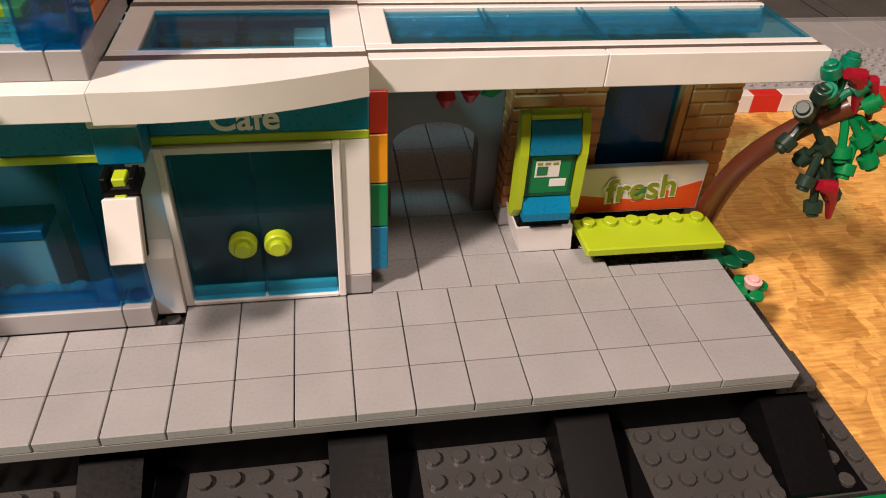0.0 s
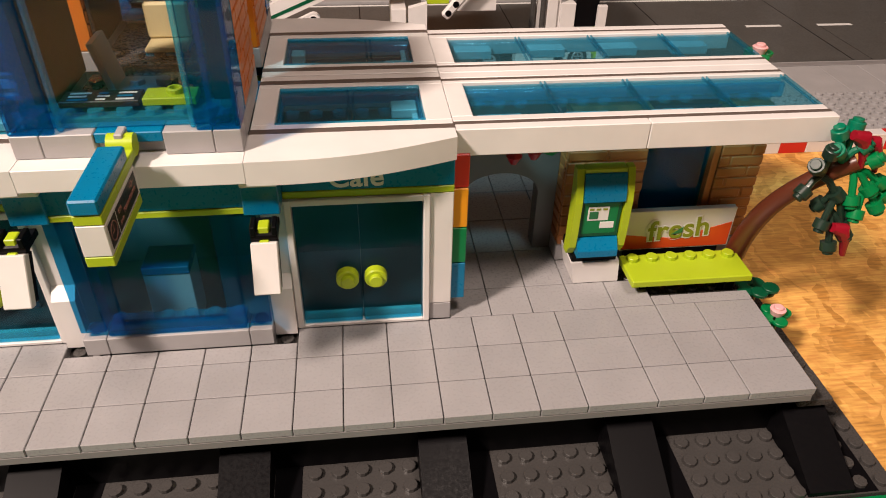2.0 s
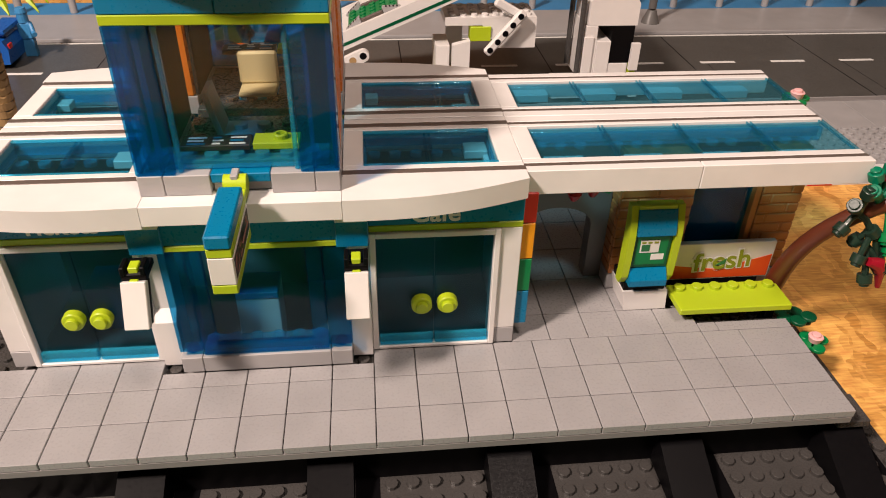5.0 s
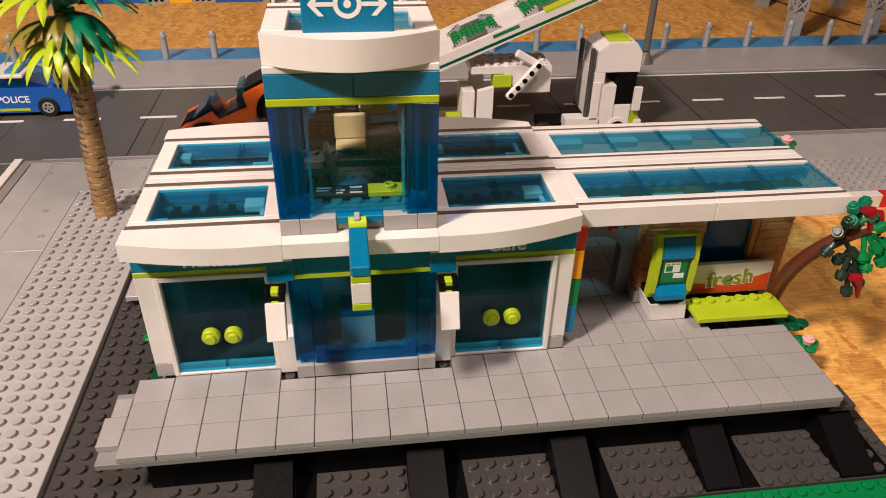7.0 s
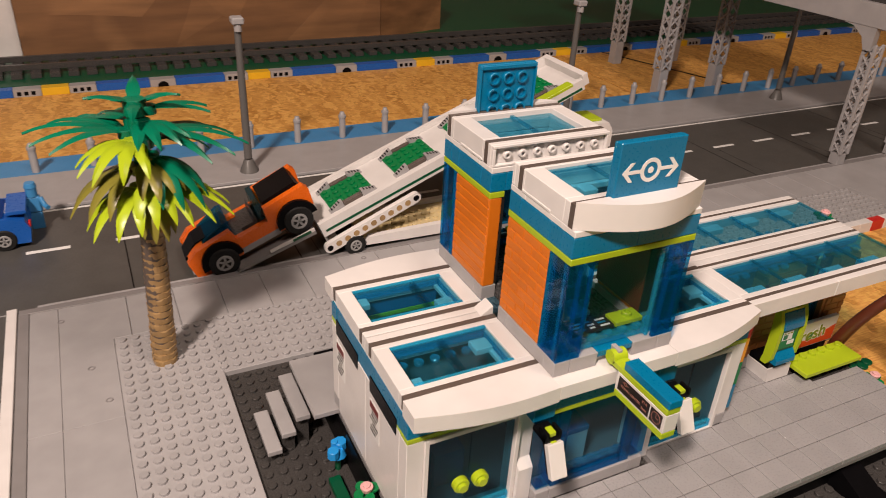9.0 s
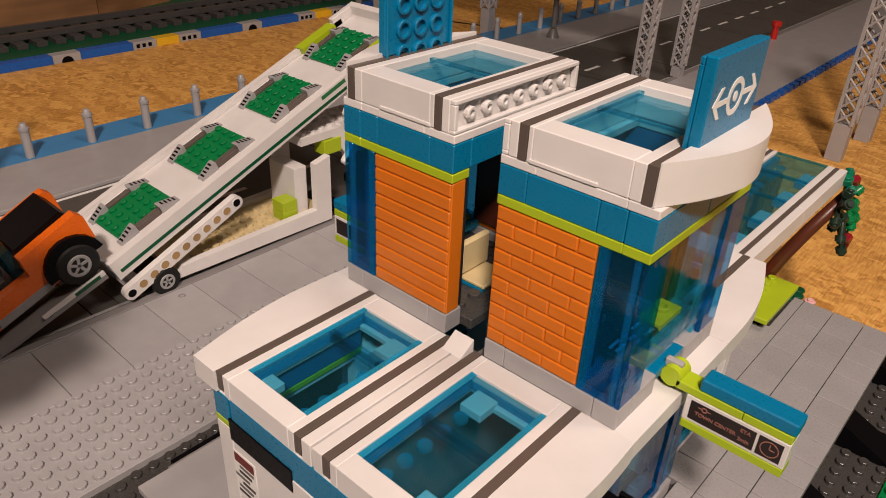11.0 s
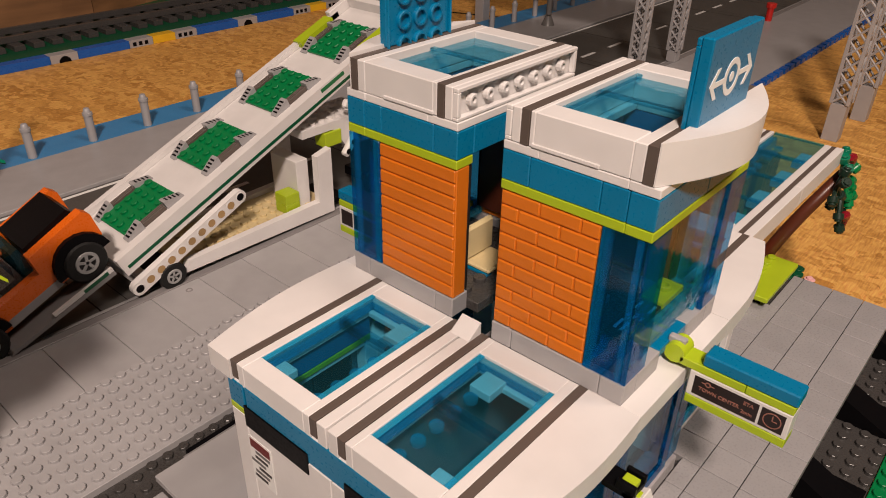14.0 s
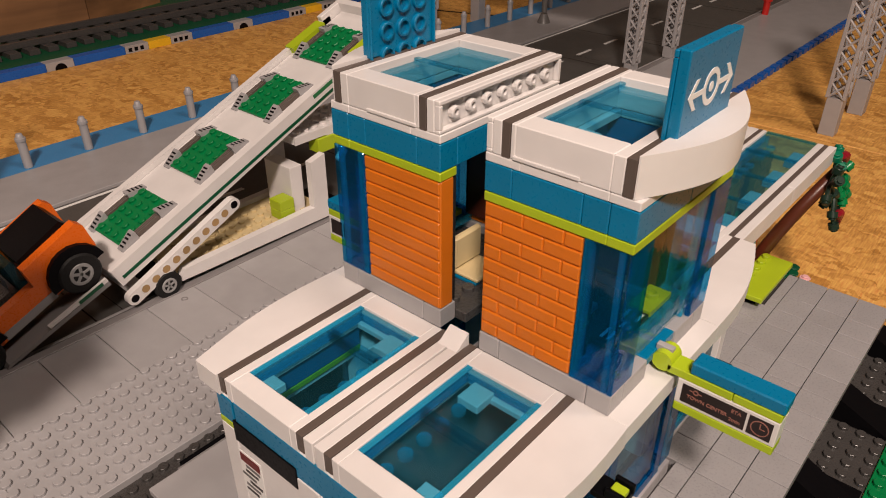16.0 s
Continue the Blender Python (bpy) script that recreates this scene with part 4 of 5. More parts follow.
part("tray", Mesh().prism([(7.62, 1.85), (7.62, 2.2), (8.0, 2.76), (8.19, 2.76), (8.19, 1.85)], -8.7, -6.72, "x"), TEAL, kiosk, "azure sloped tray")

bench = thing("bench", "lime green bench seat with a row of studs", "bench", at=(-3, 7.8, -0.4))
part("seat", Mesh().box(-6.05, 0.1, 6.65, 8.85, 0.55, 0.95, 0.06).studs(-6, 0, 7.9, 8.9, 0.95), LIME, bench)
for x in (-5.4, -0.9):
    part("leg", Mesh().box(x, x + 0.5, 7.2, 8.4, -0.38, 0.54), BLACK, bench)
advert = thing("advert_board", "white and orange advert board with green lettering behind the bench", "advert", at=(-3, 9.2, 0))
part("board", Mesh().box(-5.85, -0.02, 9.4, 9.75, 0.8, 3.15, 0.03), WHITE, advert)
part("stand", Mesh().box(-5.5, -0.5, 9.45, 9.75, 0.0, 0.79), BLACK, advert)
part("orange_field", Mesh().prism([(-5.78, 0.9), (-0.12, 0.9), (-0.12, 2.3), (-1.5, 1.9), (-3, 1.45), (-4.4, 1.6), (-5.78, 1.8)], 9.37, 9.4, "y"), PRINT_R, advert)
face = Matrix.Rotation(radians(90), 4, "X")
def text_out(text, size, mat, x, y, z, bold):
    w = words("lettering", text, size, mat, advert, Matrix.Translation((x, y, z)) @ face @ Matrix.Rotation(radians(4), 4, "Z"), bold=bold)
    return w


text_out("fresh", 1.66, PRINT_W, -2.92, 9.35, 2.0, 0.055)
text_out("fresh", 1.62, PRINT_O, -2.9, 9.32, 2.02, 0.015)
part("leaf_mark", Mesh().prism([(-3.3, 1.75), (-2.7, 2.2), (-2.75, 1.85)], 9.29, 9.31, "y"), PRINT_G, advert)

# ---- door signs ----
words("door_sign", "Cafe", 1.2, PRINT_W, station, Matrix.Translation((-19, 5.98, 7.75)) @ face, "white lettering")
words("door_sign", "Tickets", 1.1, PRINT_W, station, Matrix.Translation((-35, 5.98, 7.75)) @ face, "white lettering")


# ---- hanging lamps beside the bay ----
def hanger(x):
    t = thing("wall_lamp", "white box lamp hung from a black and lime hinge clip", "lamp", "lamps beside the bay", (x, 4.2, 4.0))
    part("clip", Mesh().box(x - 0.5, x + 0.5, 3.55, 4.85, 6.55, 6.85).box(x - 0.5, x - 0.3, 3.5, 4.3, 6.85, 7.25).box(x + 0.3, x + 0.5, 3.5, 4.3, 6.85, 7.25).tube([(x - 0.5, 3.75, 6.75), (x + 0.5, 3.75, 6.75)], [0.22, 0.22]), BLACK, t)
    part("clip_tooth", Mesh().box(x - 0.2, x + 0.2, 3.62, 4.2, 6.87, 7.16).box(x - 0.18, x + 0.18, 3.4, 3.62, 6.52, 6.66), LIME, t)
    tilt = Matrix.Translation((x, 3.75, 6.6)) @ Matrix.Rotation(radians(-24), 4, "X")
    part("back_plate", Mesh().box(-0.42, 0.5, -0.03, 0.23, -2.0, -0.06, m=tilt), BLACK, t)
    part("lamp_face", Mesh().box(-0.5, 0.5, -0.45, -0.05, -2.12, -0.1, m=tilt), WHITE, t)


hanger(-22.55)
hanger(-31.55)


# ---- train sign over the platform ----
def train_sign(flip):
    t = thing("train_sign", "lime, white and azure projecting sign with a dark train display", "sign", "train signs", (-27.15, mir(4.6) if flip else 4.6, 9.70))

    def put(name, mesh, mat, label="", parent=t, smooth=False):
        return part(name, both(mesh)[1] if flip else mesh, mat, parent, label, smooth)
    put("hinge", Mesh().tube([(-27.6, 4.75, 10.25), (-26.7, 4.75, 10.25)], [0.42, 0.42], 14).box(-27.35, -26.95, 4.3, 5.2, 9.70, 10.3), LIME, smooth=True)
    put("hinge_pin", Mesh().box(-27.3, -27.0, 4.5, 5.2, 10.3, 10.75), LGREY)
    put("arm", Mesh().box(-27.6, -26.7, 1.9, 4.5, 9.88, 10.25).box(-27.6, -26.7, 0.1, 1.88, 9.88, 10.25), LIME)
    put("board", Mesh().box(-27.6, -26.7, 0.1, 3.98, 8.7, 9.87), WHITE)
    put("under_plate", Mesh().box(-27.6, -26.7, 0.1, 3.98, 8.3, 8.69), LIME)
    put("top_tile", Mesh().box(-27.6, -26.7, 0.05, 3.6, 10.26, 10.8, 0.06), TEAL)
    for xs, side in ((-27.6, -1), (-26.7, 1)):
        a, b = sorted((xs, xs + side * 0.02))
        put("display", Mesh().box(a, b, 1.25, 3.75, 8.86, 9.72, 0.004), PRINT_K, "dark train display")
        put("clock", Mesh().box(a, b, 0.28, 1.15, 8.86, 9.72, 0.004), PRINT_K)
        if not flip:
            m = Matrix.Translation((xs + side * 0.025, 2.72, 9.22)) @ Matrix.Rotation(radians(90 * side), 4, "Z") @ Matrix.Rotation(radians(90), 4, "X")
            words("display_words", "TOWN CENTER", 0.22, PRINT_D, t, m)
            m = Matrix.Translation((xs + side * 0.025, 1.62, 9.5)) @ Matrix.Rotation(radians(90 * side), 4, "Z") @ Matrix.Rotation(radians(90), 4, "X")
            words("display_words", "ETA", 0.22, PRINT_D, t, m)
            m = Matrix.Translation((xs + side * 0.025, 1.62, 9.1)) @ Matrix.Rotation(radians(90 * side), 4, "Z") @ Matrix.Rotation(radians(90), 4, "X")
            words("display_words", "2min", 0.22, PRINT_D, t, m)
            turn = Matrix.Translation((xs + side * 0.02, 0.71, 9.29)) @ Matrix.Rotation(radians(90 * side), 4, "Y")
            put("clock_ring", Mesh().cyl((0, 0, 0), 0.34, 0.012, 20, m=turn, b=0.003, hollow=0.30), PRINT_D)
            put("clock_pointer", Mesh().box(min(xs + side * 0.02, xs + side * 0.032), max(xs + side * 0.02, xs + side * 0.032), 0.69, 0.73, 9.28, 9.52, 0.002).box(min(xs + side * 0.02, xs + side * 0.032), max(xs + side * 0.02, xs + side * 0.032), 0.52, 0.72, 9.27, 9.31, 0.002), PRINT_D)
            put("display_mark", Mesh().cyl((0, 0, 0), 0.12, 0.012, 14, m=Matrix.Translation((xs + side * 0.02, 3.2, 9.53)) @ Matrix.Rotation(radians(90 * side), 4, "Y"), b=0.003, hollow=0.07).box(min(xs + side * 0.02, xs + side * 0.03), max(xs + side * 0.02, xs + side * 0.03), 2.95, 3.08, 9.51, 9.55, 0.002).box(min(xs + side * 0.02, xs + side * 0.03), max(xs + side * 0.02, xs + side * 0.03), 3.32, 3.45, 9.51, 9.55, 0.002), PRINT_D)


train_sign(False)
train_sign(True)

# ---- things in the tower room ----
chair = thing("chair", "tan toy chair on an azure foot in the rear tower room", "chair", "chairs in the towers", (-27.2, 14.5, 10.1))
part("chair_base", Mesh().box(-28.15, -26.3, 13.6, 15.1, 10.1, 10.28), TEAL, chair, "azure foot plate")
part("seat", Mesh().box(-28.15, -26.3, 13.5, 15.1, 10.29, 10.5, 0.08), TAN, chair)
part("backrest", Mesh().box(-28.2, -26.25, 14.75, 15.1, 10.51, 12.15, 0.16), TAN, chair)
grey_chair = thing("chair", "light grey toy chair turned sideways at the control desk", "chair", "chairs in the towers", (-27.4, 9.0, 10.1))
part("chair_base", Mesh().box(-28.3, -26.5, 8.3, 9.8, 10.1, 10.4), DGREY, grey_chair)
part("seat", Mesh().box(-28.3, -26.4, 8.3, 9.8, 10.42, 10.75, 0.06).studs(-27.9, -26.4, 8.5, 9.8, 10.75), LGREY, grey_chair)
part("backrest", Mesh().prism([(-28.75, 12.6), (-28.5, 12.65), (-28.05, 10.76), (-28.3, 10.6)], 8.3, 9.8, "y"), LGREY, grey_chair)


# ---- pavement tiles ----
pave = thing("pavement_near", "light grey smooth toy pavement between the station and the road", "pavement", at=(-20, 37, -4.05), kind="structure")
for k in range(-8, 20):
    part("paving_tile", Mesh().box(-22.86 + 4 * k, -18.9 + 4 * k, 36.12, 42.4, -4.05, -3.2 + 0.01 * random.random(), 0.03), LGREY, pave)
part("kerb", Mesh().box(-59.48, 260, 42.42, 43.18, -4.05, -3.14), MGREY, pave, "grey kerb plates")
part("far_run", Mesh().box(38.8, 260, 29.6, 42.4, -4.05, -3.2), LGREY, pave)
for y0, y1 in ((-30, -6.02), (-6, 9.98), (10, 25.98), (26, 42.38)):
    for x0, x1 in ((-58.58, -56.4), (-56.37, -52.33)):
        part("paving_tile", Mesh().box(x0, x1, y0, y1, -4.05, -3.2 + 0.008 * random.random(), 0.012), LGREY, pave)
for x, y in ((-56.2, 40.2), (-54.2, 32.6), (-53.2, 28.2), (-47.5, 40.5), (-28.3, 41.4), (-56.8, 13)):
    part("pin_hole", Mesh().cyl((x, y, -3.192), 0.28, 0.03, 14, hollow=0.16), MGREY, pave)
for k in range(16):
    mat = RED if k % 4 == 1 else WHITE
    single("edge_brick", Mesh().box(12.6 + 2.2 * k - 10, 14.78 + 2.2 * k - 10, 27.3, 28.3, -4.05, -2.7), mat, ("red" if mat is RED else "white") + " brick along the edge of the studded plate", "brick", "edge bricks of the studded plate")
for k in range(30):
    single("edge_brick_blue", Mesh().box(42 + 2.5 * k, 43.7 + 2.5 * k, 28.6, 29.58, -4.05, -3.25), BLUE, "blue brick along the edge of the far pavement", "brick", "blue edge bricks")

# ---- rear platform steps ----
steps = thing("steps", "light grey smooth steps up to the rear platform", "steps", at=(-41, 19, TOP))
for k, (z, y0) in enumerate(((-2.4, 17.6), (-1.6, 18.1), (-0.8, 18.5))):
    part("step", Mesh().box(-43.95 + 1.14 * k, -42.95 + 1.14 * k, y0, y0 + (4.3, 4.7, 4.9)[k], z - 0.4, z), LGREY, steps)
    part("step_block", Mesh().box(-43.9 + 1.14 * k, -43.0 + 1.14 * k, y0 + 0.4, y0 + 3.5, TOP, z - 0.41), DGREY, steps)
part("landing", Mesh().box(-40.7, -31, 17.4, 23.8, -0.4, 0), LGREY, steps)
part("landing_wall", Mesh().box(-38.6, -31, 24.32, 24.6, TOP, -0.4), BLACK, steps)
single("green_strip", Mesh().box(-40.7, -39.9, 9, 14.6, TOP, TOP + 0.5), DGREEN, "dark green plate strip beside the station wall", "plate")


def flower(x, y, z, petal, group="flowers"):
    t = thing("flower", ("pink" if petal is PINK else "blue") + " toy flower on round green leaves", "flower", group, (x, y, z))
    m = Mesh()
    for a in (0.3, 1.9, 3.4, 4.6):
        m.cyl((x + 0.5 * math.cos(a), y + 0.5 * math.sin(a), z), 0.38, 0.16, 12)
    part("leaf", m, GREEN, t, smooth=True)
    part("bloom", Mesh().cyl((x, y, z + 0.16), 0.3, 0.36, 12, r2=0.4).cyl((x, y, z + 0.52), 0.24, 0.14, 10), petal, t, smooth=True)
    return t


f1 = flower(-39.75, 9.9, -0.1, PINK)
part("stalk", Mesh().cyl((-39.75, 9.9, TOP), 0.2, 3.5), GREEN, f1)
f2 = thing("blue_bloom", "bright blue toy bloom beside the station wall", "flower", "flowers", (-39.7, 15.6, TOP))
part("stalk", Mesh().cyl((-39.7, 15.6, TOP), 0.2, 1.4), DGREEN, f2)
part("petals", Mesh().cyl((-39.7, 15.6, -2.3), 0.6, 0.5, 10, r2=0.4).cyl((-39.4, 16.0, -2.1), 0.45, 0.6, 8).cyl((-40.1, 15.3, -2.1), 0.4, 0.6, 8).cyl((-39.8, 16.0, -1.9), 0.25, 0.5, 8), BRIGHTBLUE, f2, smooth=True)
flower(1.5, 5.9, -1.2, PINK)
part("stalk", Mesh().cyl((1.5, 5.9, TOP), 0.2, 2.4), GREEN, flower(1.9, 14.6, 9.0, PINK))
bush = thing("leaf_plant", "small dark green plant with round leaves at the platform end", "plant", at=(0.9, 7.2, -1))
m = Mesh()
for k in range(7):
    a = k * 0.9
    m.cyl((0.9 + 0.75 * math.cos(a), 7.4 + 0.75 * math.sin(a), -0.9 + 0.12 * k), 0.42, 0.16, 12)
part("leaves", m, DGREEN, bush, smooth=True)
part("stem", Mesh().tube([(0.9, 7.4, TOP), (0.9, 7.4, -0.6)], [0.2, 0.2]), BLACKGREEN, bush)
part("stem", Mesh().tube([(1.5, 5.0, -3.3), (1.2, 6.4, -1.6)], [0.16, 0.16]), BLACKGREEN, bush)

# ---- curved tree at the platform end ----
tree = thing("toy_tree", "brown curved toy tree with dark twigs, green buds and crimson blooms", "tree", at=(0.6, 9.3, 0))


def draw_near(p, share):
    """Shift a point of the crown towards the front of the platform."""
    return tuple(a + share * (b - a) for a, b in zip(p, (-9, -19, 17)))


path = []
for k in range(11):
    s = k / 10
    path.append(draw_near((0.35 + 0.2 * s + 3.5 * s ** 3, 9.2 - 0.3 * s, 6.4 * s ** 0.85), 0.1 * s))
part("trunk", Mesh().tube(path, [0.52 - 0.1 * k / 10 for k in range(11)], 12), BROWN, tree, smooth=True)


def twig(name, start, ends, mat, r=0.16):
    m = Mesh()
    start = draw_near((start[0] - 0.9, start[1], start[2] - 0.2), 0.1)
    ends = [draw_near((e[0] - 0.9, e[1], e[2] - 0.2), 0.1) for e in ends]
    for e in ends:
        m.tube([start, tuple((start[i] + e[i]) / 2 + (0.15 if i == 2 else 0) for i in range(3)), e], [r, r, r], 8)
        way = (Vector(e) - Vector(start)).to_track_quat("Z", "Y").to_matrix().to_4x4()
        m.cyl((0, 0, -0.1), 0.36, 0.45, 12, m=Matrix.Translation(e) @ way)
        m.cyl((0, 0, 0.35), 0.24, 0.16, 12, m=Matrix.Translation(e) @ way)
    part(name, m, mat, tree, smooth=True)


twig("dark_twig", (3.3, 8.9, 5.9), [(2.5, 8.3, 6.7), (3.2, 8.6, 7.2), (2.6, 8.7, 5.2), (4.2, 8.6, 5.0)], BLACKGREEN)
twig("dark_twig", (4.3, 8.6, 5.0), [(3.8, 8.2, 3.6), (4.9, 8.3, 3.4), (3.9, 8.9, 4.3), (5.1, 8.6, 4.0)], BLACKGREEN)
twig("dark_twig", (4.3, 8.6, 4.0), [(4.4, 8.0, 2.4), (5.0, 8.1, 3.0)], BLACKGREEN)
twig("green_twig", (4.9, 8.9, 6.2), [(5.6, 8.4, 5.4), (4.9, 8.3, 4.9), (6.2, 8.6, 5.6), (5.4, 8.5, 6.8)], GREEN)
twig("green_twig", (5.6, 8.6, 5.4), [(6.2, 8.2, 4.5), (5.3, 8.1, 4.2), (6.6, 8.5, 4.9)], GREEN)
twig("green_twig", (4.2, 9.0, 6.6), [(3.6, 9.0, 8.0), (4.4, 9.2, 8.2), (3.5, 8.6, 7.3), (4.8, 8.8, 7.4)], LEAFGREEN)
for x, y, z, dx in ((4.75, 7.9, 2.9, 0.55), (4.6, 8.7, 7.6, 0.45), (5.4, 8.9, 7.2, 0.6)):
    x, y, z = draw_near((x - 0.9, y, z - 0.2), 0.1)
    part("bloom", Mesh().tube([(x - 0.5, y, z + 0.5), (x, y, z + 0.35), (x + dx * 0.6, y, z - 0.2), (x + dx, y, z - 1.1)], [0.22, 0.36, 0.24, 0.12], 10), MAGENTA, tree, smooth=True)
for x, z in ((-11.7, 7.3), (-10.8, 7.5)):
    x, z = x - 0.3, z - 0.2
    hang = thing("berry", "crimson round berry hanging under the canopy", "berry", "berries under the canopy", (x, 8.5, z))
    part("fruit", Mesh().tube([(x, 8.5, z + 1.6), (x, 8.5, z + 0.4), (x, 8.5, z), (x, 8.5, z - 0.4)], [0.1, 0.25, 0.38, 0.15], 12), MAGENTA, hang, smooth=True)
hang = thing("hanging_leaf", "green leaf hanging under the canopy", "leaf", at=(-10.2, 8.5, 7.4))
part("blade", Mesh().prism([(-10.7, 7.2), (-10.2, 7.6), (-9.6, 8.4), (-9.8, 7.4), (-10.3, 7.05)], 8.4, 8.55, "y"), GREEN, hang)


# ---- palm ----
def blade(m, start, yaw, rise, length, droop, width):
    """One long leaf that rises and bends down, ridged along its middle."""
    n, out = 8, []
    p, a = Vector(start), rise
    for k in range(n + 1):
        s = k / n
        w = width * (0.35 + 1.9 * s if s < 0.35 else (1.0 - (s - 0.35) / 0.68) ** 0.7 if s < 1 else 0.05)
        across = Vector((-math.sin(yaw), math.cos(yaw), 0)) * w
        lift = Vector((0, 0, 0.14 * width + 0.06))
        out += [tuple(p - across), tuple(p + lift), tuple(p + across), tuple(p - lift * 0.4)]
        p = p + Vector((math.cos(yaw) * math.cos(a), math.sin(yaw) * math.cos(a), math.sin(a))) * (length / n)
        a -= droop / n
    faces = [[4 * k + i, 4 * k + (i + 1) % 4, 4 * k + 4 + (i + 1) % 4, 4 * k + 4 + i] for k in range(n) for i in range(4)]
    faces = [f[::-1] for f in faces]
    m.add(out, faces + [[0, 1, 2, 3], [4 * n + 3, 4 * n + 2, 4 * n + 1, 4 * n]])


palm = thing("palm_tree", "toy palm with ringed tan trunk and green, lime and olive fronds", "palm tree", at=(-48.8, 31.6, -3.2))
part("trunk_core", Mesh().tube([(-48.8, 31.6, -3.2), (-48.5, 31.6, 5), (-48.1, 31.5, 12.0)], [0.9, 0.84, 0.76], 12), STRIPE, palm)
n_ring = 25
for k in range(n_ring):
    s = k / n_ring
    x, z, r = -48.8 + 0.7 * s, -3.2 + 14.2 * s, 0.98 - 0.14 * s
    h = 14.2 / n_ring
    ring = Mesh()
    teeth = 14
    spin = random.random() * 6
    verts, faces = [], []
    for i in range(teeth * 2):
        a = spin + i * math.pi / teeth
        top = h * (0.99 if i % 5 < 3 else 0.66)
        rr = r * (1.02 if i % 5 < 3 else 0.97)
        verts += [(x + r * 0.93 * math.cos(a), 31.6 + r * 0.93 * math.sin(a), z), (x + rr * math.cos(a), 31.6 + rr * math.sin(a), z + top)]
    nn = teeth * 2
    faces = [[2 * i, 2 * ((i + 1) % nn), 2 * ((i + 1) % nn) + 1, 2 * i + 1] for i in range(nn)] + [[2 * i + 1 for i in range(nn)], [2 * i for i in range(nn)][::-1]]
    ring.add(verts, faces)
    part("trunk_ring", ring, DTAN, palm)
CROWN = (-48.1, 31.5)


def frond(mat, z, yaw, rise, length, droop, fan=5, spread=0.36, out=0.8):
    m = Mesh()
    c = (CROWN[0] + out * math.cos(radians(yaw)), CROWN[1] + out * math.sin(radians(yaw)), z)
    m.cyl((c[0], c[1], c[2] - 0.3), 0.55, 0.6, 12)
    for k in range(fan):
        off = (k - (fan - 1) / 2) * spread
        blade(m, c, radians(yaw) + off, radians(rise), 0.9 * length * (1 - 0.09 * abs(off) / spread), radians(droop) * (1 + 0.12 * abs(off)), 0.58)
    part("frond", m, mat, palm, smooth=True)


frond(LEAFGREEN, 17.6, 0, 12, 4.8, 40, 2)
for k in range(6):
    m = Mesh()
    blade(m, (CROWN[0], CROWN[1], 17.9), k * math.pi / 3 + 0.4, radians(38 if k % 2 else 20), 3.5, radians(45), 0.5)
    part("top_leaf", m, LEAFGREEN, palm, smooth=True)
part("crown_stem", Mesh().cyl((*CROWN, 10.8), 0.6, 6.6, 12).cyl((*CROWN, 17.3), 0.75, 1.1, 12), LEAFGREEN, palm, smooth=True)
frond(LEAFGREEN, 15.9, -10, 12, 7.4, 50)
frond(LEAFGREEN, 16.0, 165, 22, 7.4, 50)
frond(LEAFGREEN, 15.0, 60, 10, 7.0, 60)
frond(LEAFGREEN, 14.4, -48, -5, 6.0, 70)
frond(LIME, 15.6, -128, 16, 5.8, 72, 5, 0.4)
frond(LIME, 12.2, -142, 2, 5.8, 72, 5, 0.4)
frond(LIME, 12.4, -28, 4, 6.6, 62, 5, 0.34)
frond(OLIVE, 13.6, 195, 0, 6.2, 70)
frond(OLIVE, 13.0, 110, 5, 6.4, 70)
frond(OLIVE, 11.8, -85, -15, 4.6, 80, 4)
frond(OLIVE, 14.2, -75, 5, 4.6, 75, 4)
frond(LEAFGREEN, 16.9, -70, 16, 4.8, 55, 4)
frond(LEAFGREEN, 16.6, 110, 14, 5.4, 55, 4)
frond(LIME, 12.8, -80, 0, 5.0, 78, 4, 0.4)


# ---- wheels ----
def wheel(parent, x, y, z, r, w, side=-1):
    turn = Matrix.Translation((x, y, z)) @ Matrix.Rotation(radians(90), 4, "X")
    tyre = part("wheel", Mesh().cyl((0, 0, 0), r, w, 24, m=turn, b=0.12), RUBBER, parent, "black tyre", smooth=True)
    part("rim", Mesh().cyl((0, 0, w - 0.02), r * 0.55, 0.1, 20, m=turn, hollow=r * 0.40), SILVER, tyre, smooth=True)
    spokes = Mesh()
    for k in range(5):
        spokes.box(-r * 0.07, r * 0.07, 0, r * 0.42, w - 0.01, w + 0.05, 0.01, m=turn @ Matrix.Rotation(k * 2 * math.pi / 5, 4, "Z"))
    part("spokes", spokes, SILVER, tyre)


def profile(pts, y0, y1, m):
    """A side outline pushed across a car, laid by the pose m."""
    return Mesh().prism(pts, y0, y1, "y", m=m)


